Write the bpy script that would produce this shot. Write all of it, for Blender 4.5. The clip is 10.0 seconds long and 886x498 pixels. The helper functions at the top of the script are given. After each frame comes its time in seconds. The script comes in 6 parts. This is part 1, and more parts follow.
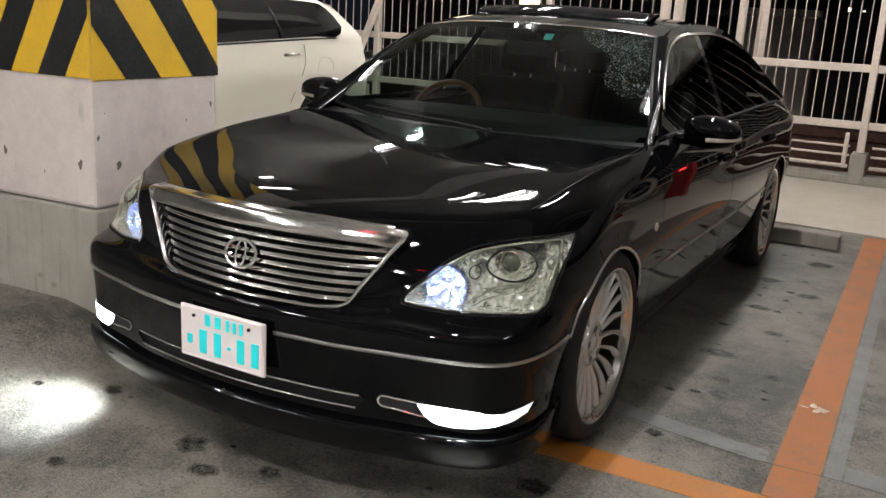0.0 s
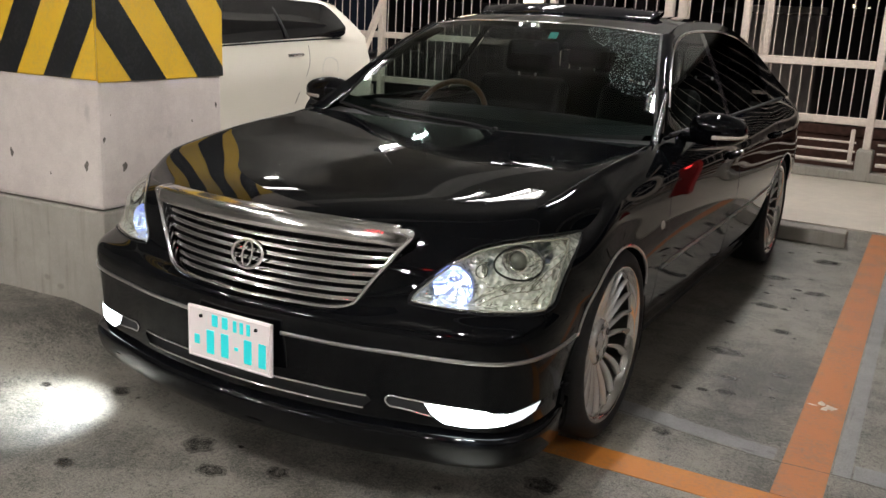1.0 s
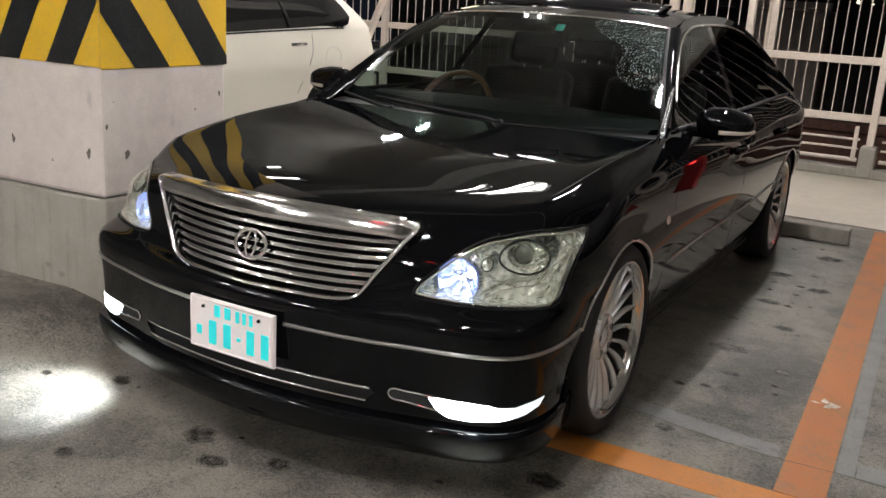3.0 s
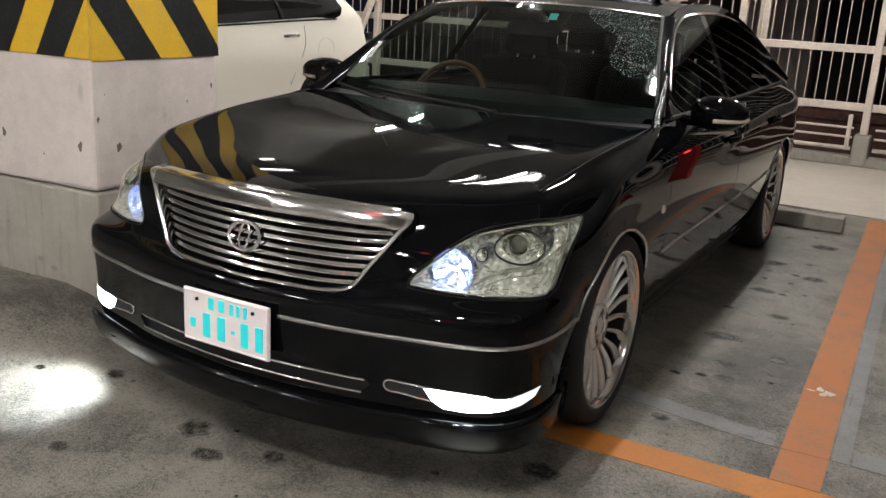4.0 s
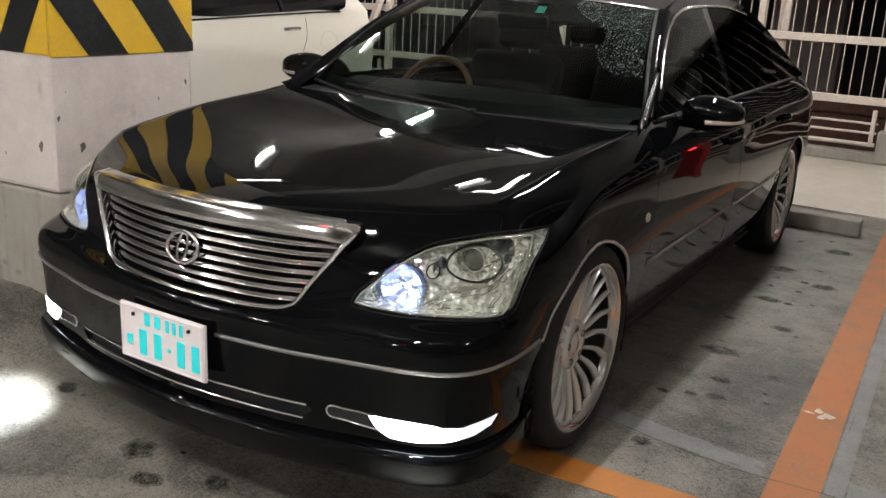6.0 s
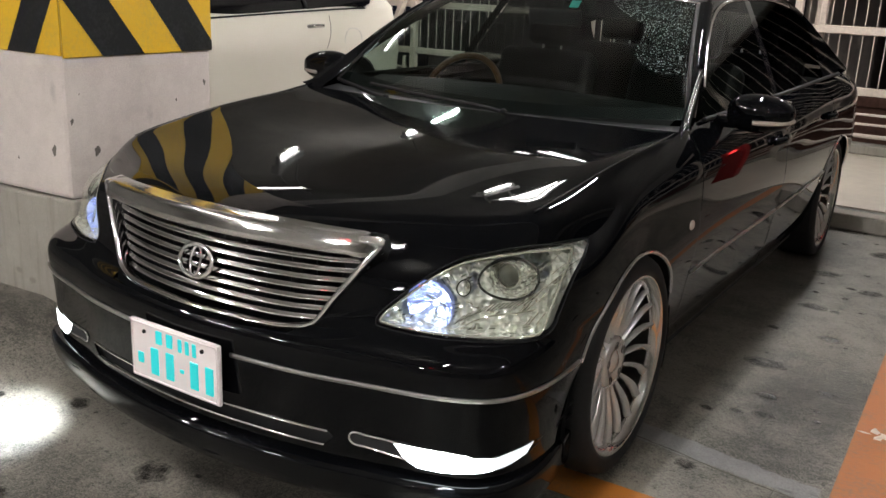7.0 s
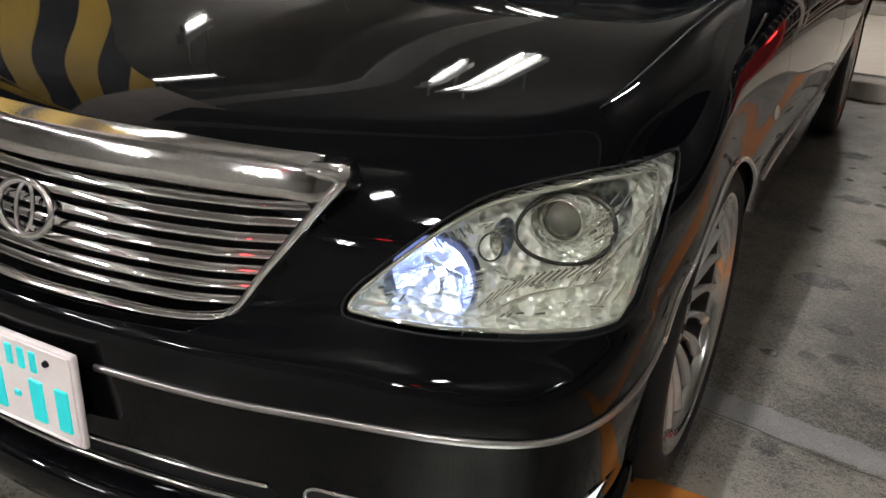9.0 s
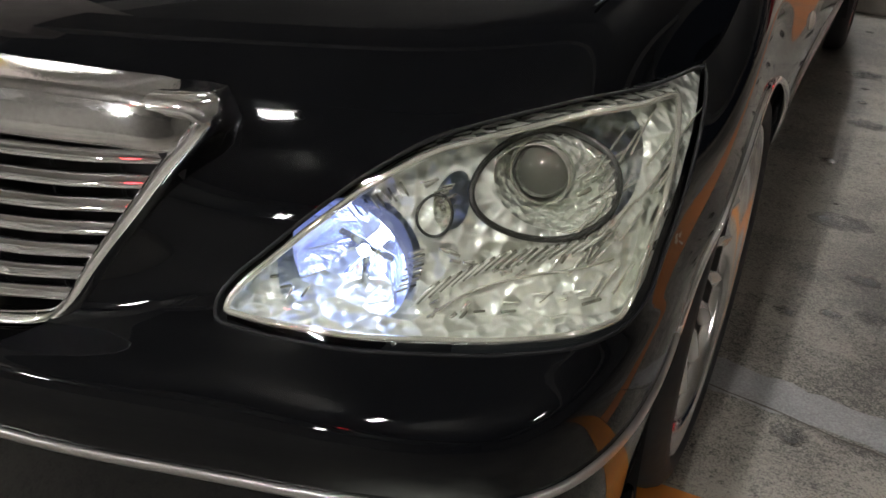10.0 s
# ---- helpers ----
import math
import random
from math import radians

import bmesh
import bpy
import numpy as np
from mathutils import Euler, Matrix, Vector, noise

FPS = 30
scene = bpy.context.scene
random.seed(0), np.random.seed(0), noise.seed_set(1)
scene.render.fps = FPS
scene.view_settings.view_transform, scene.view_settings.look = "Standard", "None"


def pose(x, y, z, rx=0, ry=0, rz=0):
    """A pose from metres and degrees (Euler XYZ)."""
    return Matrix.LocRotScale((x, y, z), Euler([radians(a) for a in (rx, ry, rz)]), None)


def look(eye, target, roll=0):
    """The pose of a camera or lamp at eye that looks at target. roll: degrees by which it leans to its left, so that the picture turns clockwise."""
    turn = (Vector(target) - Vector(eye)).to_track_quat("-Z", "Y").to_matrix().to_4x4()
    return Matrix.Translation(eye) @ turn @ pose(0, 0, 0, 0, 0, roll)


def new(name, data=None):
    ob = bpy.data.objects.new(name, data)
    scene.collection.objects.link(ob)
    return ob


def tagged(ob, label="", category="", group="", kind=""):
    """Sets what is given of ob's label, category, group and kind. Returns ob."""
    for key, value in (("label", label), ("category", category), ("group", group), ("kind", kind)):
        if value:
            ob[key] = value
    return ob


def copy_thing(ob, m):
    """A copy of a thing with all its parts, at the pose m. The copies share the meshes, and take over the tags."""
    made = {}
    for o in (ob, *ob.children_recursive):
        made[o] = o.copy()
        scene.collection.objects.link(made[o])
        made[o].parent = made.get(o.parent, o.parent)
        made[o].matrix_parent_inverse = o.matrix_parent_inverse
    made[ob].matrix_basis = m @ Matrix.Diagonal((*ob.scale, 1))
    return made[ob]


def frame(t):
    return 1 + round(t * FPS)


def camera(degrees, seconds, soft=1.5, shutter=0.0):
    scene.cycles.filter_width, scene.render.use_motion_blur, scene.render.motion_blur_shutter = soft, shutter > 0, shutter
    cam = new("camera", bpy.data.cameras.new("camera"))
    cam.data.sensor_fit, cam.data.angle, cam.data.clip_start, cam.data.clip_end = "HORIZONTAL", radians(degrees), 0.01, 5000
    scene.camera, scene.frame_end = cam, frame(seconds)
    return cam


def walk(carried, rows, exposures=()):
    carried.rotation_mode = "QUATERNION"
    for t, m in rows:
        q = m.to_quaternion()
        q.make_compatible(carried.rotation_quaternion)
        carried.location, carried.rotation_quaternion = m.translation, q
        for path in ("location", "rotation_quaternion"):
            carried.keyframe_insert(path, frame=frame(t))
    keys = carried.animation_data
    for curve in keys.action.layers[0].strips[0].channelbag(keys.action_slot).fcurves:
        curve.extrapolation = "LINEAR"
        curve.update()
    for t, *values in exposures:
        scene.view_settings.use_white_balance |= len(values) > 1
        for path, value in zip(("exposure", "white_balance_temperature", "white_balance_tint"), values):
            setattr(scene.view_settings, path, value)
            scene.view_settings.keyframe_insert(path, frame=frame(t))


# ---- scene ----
cam = camera(52.5, 10.0)
PATH = [
    (0, (1.78, -1.885, 1.4), (0.842, -0.191, 0.898), 3.2),
    (0.5, (1.781, -1.885, 1.397), (0.844, -0.19, 0.897), 3.0),
    (1, (1.775, -1.886, 1.398), (0.828, -0.198, 0.895), 2.8),
    (1.5, (1.77, -1.883, 1.399), (0.821, -0.197, 0.89), 2.9),
    (2, (1.763, -1.878, 1.397), (0.819, -0.191, 0.883), 3.3),
    (2.5, (1.756, -1.879, 1.397), (0.811, -0.194, 0.878), 3.5),
    (4, (1.746, -1.867, 1.389), (0.817, -0.18, 0.851), 3.2),
    (4.5, (1.75, -1.855, 1.389), (0.833, -0.17, 0.824), 2.3),
    (5, (1.764, -1.789, 1.387), (0.872, -0.101, 0.794), 1.7),
    (5.5, (1.785, -1.684, 1.398), (0.876, -0.004, 0.807), 2.0),
    (6, (1.818, -1.577, 1.403), (0.837, 0.075, 0.844), 3.1),
    (6.2, (1.83, -1.551, 1.408), (0.814, 0.084, 0.868), 3.4),
    (7.3, (1.611, -1.387, 1.377), (0.593, 0.227, 0.781), 2.2),
    (7.5, (1.534, -1.357, 1.353), (0.546, 0.269, 0.737), 1.6),
    (8, (1.391, -1.199, 1.311), (0.47, 0.43, 0.605), 1.5),
    (8.5, (1.289, -0.948, 1.283), (0.369, 0.652, 0.511), 2.4),
    (9, (1.136, -0.739, 1.214), (0.307, 0.88, 0.384), 2.4),
    (9.5, (1.019, -0.546, 1.149), (0.292, 1.083, 0.243), 1.9),
    (10, (1.006, -0.369, 1.085), (0.257, 1.207, 0.107), 2.5),
]
walk(cam, [(t, look(eye, target, roll)) for t, eye, target, roll in PATH])

# ---- world ----
world = bpy.data.worlds.new("night")
scene.world = world
world.use_nodes = True
world.node_tree.nodes["Background"].inputs["Color"].default_value = (0.010, 0.012, 0.018, 1)
world.node_tree.nodes["Background"].inputs["Strength"].default_value = 0.6


# ---- materials ----
def nodes_of(name):
    m = bpy.data.materials.new(name)
    m.use_nodes = True
    n, l = m.node_tree.nodes, m.node_tree.links
    return m, n, l, n["Principled BSDF"]


def plain(name, colour, rough=0.5, metal=0.0, coat=0.0, bump=0.0, scale=60.0, vary=0.0, emit=None, power=0.0):
    """A material with grain at two scales."""
    m, n, l, b = nodes_of(name)
    b.inputs["Base Color"].default_value = (*colour, 1)
    b.inputs["Roughness"].default_value = rough
    b.inputs["Metallic"].default_value = metal
    b.inputs["Coat Weight"].default_value = coat
    b.inputs["Coat Roughness"].default_value = 0.02
    if emit:
        b.inputs["Emission Color"].default_value = (*emit, 1)
        b.inputs["Emission Strength"].default_value = power
    if bump or vary:
        tc = n.new("ShaderNodeTexCoord")
        big, fine = n.new("ShaderNodeTexNoise"), n.new("ShaderNodeTexNoise")
        big.inputs["Scale"].default_value, fine.inputs["Scale"].default_value = scale * 0.08, scale
        fine.inputs["Detail"].default_value = 6
        big.inputs["Detail"].default_value = 5
        for t in (big, fine):
            l.new(tc.outputs["Object"], t.inputs["Vector"])
        mix = n.new("ShaderNodeMath")
        mix.operation = "ADD"
        l.new(big.outputs["Fac"], mix.inputs[0])
        l.new(fine.outputs["Fac"], mix.inputs[1])
        if vary:
            ramp = n.new("ShaderNodeMapRange")
            ramp.inputs["From Min"].default_value, ramp.inputs["From Max"].default_value = 0.75, 1.25
            ramp.inputs["To Min"].default_value, ramp.inputs["To Max"].default_value = 1 - vary, 1 + vary
            l.new(mix.outputs[0], ramp.inputs["Value"])
            mul = n.new("ShaderNodeVectorMath")
            mul.operation = "SCALE"
            mul.inputs[0].default_value = colour
            l.new(ramp.outputs[0], mul.inputs["Scale"])
            l.new(mul.outputs[0], b.inputs["Base Color"])
        if bump:
            bp = n.new("ShaderNodeBump")
            bp.inputs["Strength"].default_value = bump
            bp.inputs["Distance"].default_value = 0.004
            l.new(mix.outputs[0], bp.inputs["Height"])
            l.new(bp.outputs[0], b.inputs["Normal"])
    return m


def concrete(name, dark, light, rough=0.7, spots=0.0, bump=0.25, streaks=False, span=(0.75, 1.4), mottle=0.55, grits=0.6, speckle=0.0):
    """Cast concrete: cloudy patches, grain, pits and dark spots."""
    m, n, l, b = nodes_of(name)
    tc = n.new("ShaderNodeTexCoord")

    def noise_at(scale, detail, squash=None):
        t = n.new("ShaderNodeTexNoise")
        t.inputs["Scale"].default_value, t.inputs["Detail"].default_value = scale, detail
        t.inputs["Roughness"].default_value = 0.65
        if squash:
            mp = n.new("ShaderNodeMapping")
            mp.inputs["Scale"].default_value = squash
            l.new(tc.outputs["Object"], mp.inputs["Vector"])
            l.new(mp.outputs[0], t.inputs["Vector"])
        else:
            l.new(tc.outputs["Object"], t.inputs["Vector"])
        return t

    cloud, grain, grit = noise_at(1.9, 8), noise_at(9, 9), noise_at(210, 4)
    s1, s2 = n.new("ShaderNodeMath"), n.new("ShaderNodeMath")
    s1.operation, s2.operation = "MULTIPLY_ADD", "MULTIPLY_ADD"
    l.new(grain.outputs["Fac"], s1.inputs[0])
    s1.inputs[1].default_value = mottle
    l.new(cloud.outputs["Fac"], s1.inputs[2])
    l.new(grit.outputs["Fac"], s2.inputs[0])
    s2.inputs[1].default_value = grits
    l.new(s1.outputs[0], s2.inputs[2])
    if speckle:
        # coarse sand and small stones showing at the surface
        sand, s3 = noise_at(75, 6), n.new("ShaderNodeMath")
        s3.operation = "MULTIPLY_ADD"
        l.new(sand.outputs["Fac"], s3.inputs[0])
        s3.inputs[1].default_value = speckle
        l.new(s2.outputs[0], s3.inputs[2])
        s2 = s3
        pits, hole, deep = noise_at(34, 3), n.new("ShaderNodeMapRange"), n.new("ShaderNodeMath")
        hole.inputs["From Min"].default_value, hole.inputs["From Max"].default_value = 0.60, 0.70
        hole.inputs["To Max"].default_value = 0.16
        l.new(pits.outputs["Fac"], hole.inputs["Value"])
        deep.operation = "SUBTRACT"
        l.new(s2.outputs[0], deep.inputs[0])
        l.new(hole.outputs[0], deep.inputs[1])
        s2 = deep
    ramp = n.new("ShaderNodeMapRange")
    ramp.inputs["From Min"].default_value, ramp.inputs["From Max"].default_value = span
    l.new(s2.outputs[0], ramp.inputs["Value"])
    mix = n.new("ShaderNodeMix")
    mix.data_type = "RGBA"
    mix.inputs["A"].default_value, mix.inputs["B"].default_value = (*dark, 1), (*light, 1)
    l.new(ramp.outputs[0], mix.inputs["Factor"])
    colour = mix.outputs["Result"]
    if streaks:
        st = noise_at(5.0, 5, (6, 6, 0.5))
        sr = n.new("ShaderNodeMapRange")
        sr.inputs["From Min"].default_value, sr.inputs["From Max"].default_value = 0.52, 0.75
        sr.inputs["To Min"].default_value, sr.inputs["To Max"].default_value = 1.0, 0.72
        l.new(st.outputs["Fac"], sr.inputs["Value"])
        sc = n.new("ShaderNodeVectorMath")
        sc.operation = "SCALE"
        l.new(colour, sc.inputs[0])
        l.new(sr.outputs[0], sc.inputs["Scale"])
        colour = sc.outputs[0]
    if spots:
        vo = n.new("ShaderNodeTexVoronoi")
        vo.inputs["Scale"].default_value = 6.0
        wob = noise_at(14, 3)
        va = n.new("ShaderNodeMath")
        va.operation = "MULTIPLY_ADD"
        l.new(wob.outputs["Fac"], va.inputs[0])
        va.inputs[1].default_value = 0.35
        l.new(vo.outputs["Distance"], va.inputs[2])
        vr = n.new("ShaderNodeMapRange")
        vr.inputs["From Min"].default_value, vr.inputs["From Max"].default_value = 0.24, 0.34
        vr.inputs["To Min"].default_value, vr.inputs["To Max"].default_value = 1 - spots, 1.0
        l.new(va.outputs[0], vr.inputs["Value"])
        sc = n.new("ShaderNodeVectorMath")
        sc.operation = "SCALE"
        l.new(colour, sc.inputs[0])
        l.new(vr.outputs[0], sc.inputs["Scale"])
        colour = sc.outputs[0]
    l.new(colour, b.inputs["Base Color"])
    rr = n.new("ShaderNodeMapRange")
    rr.inputs["From Min"].default_value, rr.inputs["From Max"].default_value = 0.3, 0.7
    rr.inputs["To Min"].default_value, rr.inputs["To Max"].default_value = rough - 0.12, rough + 0.12
    l.new(cloud.outputs["Fac"], rr.inputs["Value"])
    l.new(rr.outputs[0], b.inputs["Roughness"])
    bp = n.new("ShaderNodeBump")
    bp.inputs["Strength"].default_value, bp.inputs["Distance"].default_value = bump, 0.003
    l.new(s2.outputs[0], bp.inputs["Height"])
    l.new(bp.outputs[0], b.inputs["Normal"])
    return m


def glass(name, tint, rough=0.0, through_it=0.9, ior=1.5, mirror=1.0):
    """A thin pane: clear or tinted film with a mirror-like face."""
    m, n, l, b = nodes_of(name)
    tr, gl, mx, lw, po, ma = (n.new(k) for k in ("ShaderNodeBsdfTransparent", "ShaderNodeBsdfGlossy", "ShaderNodeMixShader", "ShaderNodeLayerWeight", "ShaderNodeMath", "ShaderNodeMath"))
    tr.inputs["Color"].default_value = (*[c * through_it for c in tint], 1)
    gl.inputs["Roughness"].default_value = rough
    gl.inputs["Color"].default_value = (*[mirror] * 3, 1)
    lw.inputs["Blend"].default_value = 0.5
    face_on = ((ior - 1) / (ior + 1)) ** 2
    po.operation, ma.operation = "POWER", "MULTIPLY_ADD"
    po.inputs[1].default_value = 5.0
    ma.inputs[1].default_value, ma.inputs[2].default_value = 1 - face_on, face_on
    l.new(lw.outputs["Facing"], po.inputs[0])
    l.new(po.outputs[0], ma.inputs[0])
    l.new(ma.outputs[0], mx.inputs[0])
    l.new(tr.outputs[0], mx.inputs[1])
    l.new(gl.outputs[0], mx.inputs[2])
    l.new(mx.outputs[0], n["Material Output"].inputs["Surface"])
    return m


def worn_paint(name, colour, under, amount=0.35, rough=0.6):
    """Road paint rubbed through to the concrete."""
    m, n, l, b = nodes_of(name)
    tc = n.new("ShaderNodeTexCoord")
    a, c = n.new("ShaderNodeTexNoise"), n.new("ShaderNodeTexNoise")
    a.inputs["Scale"].default_value, c.inputs["Scale"].default_value = 7, 70
    a.inputs["Detail"].default_value = c.inputs["Detail"].default_value = 7
    l.new(tc.outputs["Object"], a.inputs["Vector"])
    l.new(tc.outputs["Object"], c.inputs["Vector"])
    add = n.new("ShaderNodeMath")
    add.operation = "ADD"
    l.new(a.outputs["Fac"], add.inputs[0])
    l.new(c.outputs["Fac"], add.inputs[1])
    r = n.new("ShaderNodeMapRange")
    r.inputs["From Min"].default_value, r.inputs["From Max"].default_value = 0.95, 1.35
    r.inputs["To Max"].default_value = amount
    l.new(add.outputs[0], r.inputs["Value"])
    mix = n.new("ShaderNodeMix")
    mix.data_type = "RGBA"
    mix.inputs["A"].default_value, mix.inputs["B"].default_value = (*colour, 1), (*under, 1)
    l.new(r.outputs[0], mix.inputs["Factor"])
    l.new(mix.outputs["Result"], b.inputs["Base Color"])
    b.inputs["Roughness"].default_value = rough
    bp = n.new("ShaderNodeBump")
    bp.inputs["Strength"].default_value, bp.inputs["Distance"].default_value = 0.2, 0.003
    l.new(add.outputs[0], bp.inputs["Height"])
    l.new(bp.outputs[0], b.inputs["Normal"])
    return m


M_FLOOR = concrete("floor concrete", (0.034, 0.031, 0.026), (0.250, 0.229, 0.196), 0.46, 0.25, 0.9, False, (1.33, 1.61), 0.36, 1.0, 0.62)
M_APRON = concrete("pale concrete", (0.36, 0.32, 0.27), (0.50, 0.45, 0.38), 0.7, 0.12, 0.2)
M_PATCH = concrete("grey repair mortar", (0.15, 0.148, 0.146), (0.31, 0.303, 0.30), 0.6, 0.35, 0.5, False, (1.05, 1.6), 0.5, 1.1)
M_CHIP = concrete("chipped concrete", (0.05, 0.045, 0.04), (0.14, 0.12, 0.10), 0.8, 0.0, 0.3)


def stain_material():
    """A thin dark film, patchy, over whatever lies below."""
    m, n, l, b = nodes_of("oil stain")
    b.inputs["Base Color"].default_value, b.inputs["Roughness"].default_value = (0.030, 0.027, 0.024, 1), 0.42
    tc, no, fine, add, r = (n.new(k) for k in ("ShaderNodeTexCoord", "ShaderNodeTexNoise", "ShaderNodeTexNoise", "ShaderNodeMath", "ShaderNodeMapRange"))
    no.inputs["Scale"].default_value, no.inputs["Detail"].default_value = 22, 8
    fine.inputs["Scale"].default_value, fine.inputs["Detail"].default_value = 160, 4
    l.new(tc.outputs["Object"], no.inputs["Vector"])
    l.new(tc.outputs["Object"], fine.inputs["Vector"])
    l.new(no.outputs["Fac"], add.inputs[0])
    l.new(fine.outputs["Fac"], add.inputs[1])
    r.inputs["From Min"].default_value, r.inputs["From Max"].default_value = 0.75, 1.25
    r.inputs["To Min"].default_value, r.inputs["To Max"].default_value = 0.12, 0.58
    l.new(add.outputs[0], r.inputs["Value"])
    l.new(r.outputs[0], b.inputs["Alpha"])
    return m


M_STAIN = stain_material()
M_PLINTH = concrete("rough wall concrete", (0.21, 0.19, 0.165), (0.36, 0.33, 0.29), 0.85, 0.25, 0.5, True)
M_WHITEWASH = concrete("white painted concrete", (0.42, 0.365, 0.34), (0.60, 0.535, 0.495), 0.6, 0.20, 0.2, False, (0.85, 1.3))
M_CEIL = concrete("ceiling concrete", (0.20, 0.192, 0.178), (0.33, 0.318, 0.295), 0.9, 0.1, 0.2)
M_DARKWALL = concrete("sooty wall concrete", (0.14, 0.132, 0.12), (0.25, 0.238, 0.22), 0.9, 0.1, 0.2)
M_ORANGE = worn_paint("orange road paint", (0.42, 0.145, 0.040), (0.22, 0.140, 0.090), 0.8)
M_NEWORANGE = worn_paint("fresher orange road paint", (0.50, 0.175, 0.024), (0.30, 0.150, 0.06), 0.7)
M_YELLOW = worn_paint("yellow warning paint", (0.62, 0.37, 0.018), (0.38, 0.28, 0.08), 0.45, 0.42)
M_BLACKSTRIPE = worn_paint("black warning paint", (0.022, 0.023, 0.025), (0.075, 0.075, 0.075), 0.5, 0.45)
M_FENCE = plain("cream fence paint", (0.62, 0.53, 0.46), 0.55, bump=0.1, scale=40, vary=0.12)
M_PAINT = plain("black car paint", (0.0022, 0.0024, 0.0030), 0.03)
M_PAINT.node_tree.nodes["Principled BSDF"].inputs["IOR"].default_value = 1.28
M_CHROME = plain("chrome", (0.92, 0.92, 0.92), 0.05, 1.0)
M_BLADE = plain("blade chrome", (0.80, 0.80, 0.81), 0.05, 1.0)
M_SATIN = plain("brushed trim", (0.52, 0.51, 0.50), 0.30, 1.0)
M_ALLOY = plain("alloy wheel silver", (0.80, 0.785, 0.77), 0.24, 0.65, coat=0.5)
# darkened so the gaps between spokes read black: shade put into the colour
M_WHEEL_DARK = plain("dark disc and rim inside", (0.10, 0.095, 0.09), 0.45, 0.8)
M_LIP = plain("polished rim lip", (0.78, 0.77, 0.75), 0.14, 1.0)
M_RUBBER = plain("tyre rubber", (0.012, 0.012, 0.013), 0.75, bump=0.15, scale=90, vary=0.2)
M_GASKET = plain("black rubber trim", (0.008, 0.008, 0.009), 0.6)
M_GASKET.node_tree.nodes["Principled BSDF"].inputs["IOR"].default_value = 1.25
# near black for liners and hollows, whose shade is put into the colour
M_DARK = plain("near-black recess", (0.006, 0.006, 0.007), 0.8)
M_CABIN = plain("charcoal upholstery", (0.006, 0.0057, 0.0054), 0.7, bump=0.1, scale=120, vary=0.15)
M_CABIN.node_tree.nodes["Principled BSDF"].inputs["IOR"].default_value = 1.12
M_WOOD = plain("varnished wood rim", (0.13, 0.055, 0.018), 0.3, coat=0.3, vary=0.3, scale=50)
M_WS = glass("windscreen glass", (0.76, 0.90, 0.85), 0.0, 0.58)
M_TINT = glass("dark tinted glass", (0.50, 0.52, 0.50), 0.0, 0.45, 1.2, 0.20)
M_CLEAR = glass("green side glass", (0.80, 0.90, 0.86), 0.0, 0.92, 1.22, 0.5)
M_LENS = glass("clear lamp lens", (0.97, 0.98, 0.95), 0.01, 0.97)


def facets(name, colour, rough, size, strength, metal=1.0):
    """Pressed, faceted reflector metal."""
    m, n, l, b = nodes_of(name)
    b.inputs["Base Color"].default_value = (*colour, 1)
    b.inputs["Roughness"].default_value, b.inputs["Metallic"].default_value = rough, metal
    tc, vo, no = n.new("ShaderNodeTexCoord"), n.new("ShaderNodeTexVoronoi"), n.new("ShaderNodeTexNoise")
    vo.feature = "SMOOTH_F1"
    vo.inputs["Smoothness"].default_value = 0.45
    vo.inputs["Scale"].default_value, no.inputs["Scale"].default_value = size, size * 0.5
    add, bp = n.new("ShaderNodeMath"), n.new("ShaderNodeBump")
    l.new(tc.outputs["Object"], vo.inputs["Vector"])
    l.new(tc.outputs["Object"], no.inputs["Vector"])
    l.new(vo.outputs["Distance"], add.inputs[0])
    l.new(no.outputs["Fac"], add.inputs[1])
    l.new(add.outputs[0], bp.inputs["Height"])
    bp.inputs["Strength"].default_value, bp.inputs["Distance"].default_value = strength, 0.016
    l.new(bp.outputs[0], b.inputs["Normal"])
    return m


M_REFLECT = facets("lamp reflector", (0.90, 0.90, 0.82), 0.08, 70, 0.8)
M_CHAMP = facets("champagne lamp panel", (0.95, 0.97, 0.89), 0.08, 60, 1.0, 0.62)
# grey that paints the shade between ribs and strokes of the lamp panel
M_PRESSED_SHADE = plain("painted shade of pressings", (0.30, 0.30, 0.25), 0.2, 0.7)
M_WELL = facets("wavy lamp chrome", (0.95, 0.97, 0.88), 0.06, 95, 1.0, 0.65)
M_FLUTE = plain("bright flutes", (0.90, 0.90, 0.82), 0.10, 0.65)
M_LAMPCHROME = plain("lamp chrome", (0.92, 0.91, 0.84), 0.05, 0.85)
M_TOPBAR = plain("spotted chrome", (0.66, 0.655, 0.65), 0.10, 1.0, bump=0.05, scale=220, vary=0.10)
M_BOWL = plain("lit bowl reflector", (0.68, 0.75, 0.98), 0.12, 1.0, bump=0.5, scale=80, emit=(0.38, 0.46, 1.0), power=0.26)
M_BULB = plain("blue white bulb", (1, 1, 1), 0.3, emit=(0.72, 0.80, 1.0), power=14)
M_BALL = plain("projector ball lens", (0.085, 0.088, 0.072), 0.04, 0.2, coat=1.0)
M_RING = plain("dark projector ring", (0.02, 0.02, 0.018), 0.25)
M_FOG = plain("lit fog lamp", (1, 1, 1), 0.3, emit=(0.86, 0.97, 1.0), power=14)
M_FOGTIP = plain("lit fog lamp tip", (0.8, 0.85, 0.85), 0.2, emit=(0.90, 0.98, 1.0), power=0.95)
M_PLATE = plain("number plate enamel", (0.80, 0.72, 0.71), 0.40, vary=0.03, scale=30)
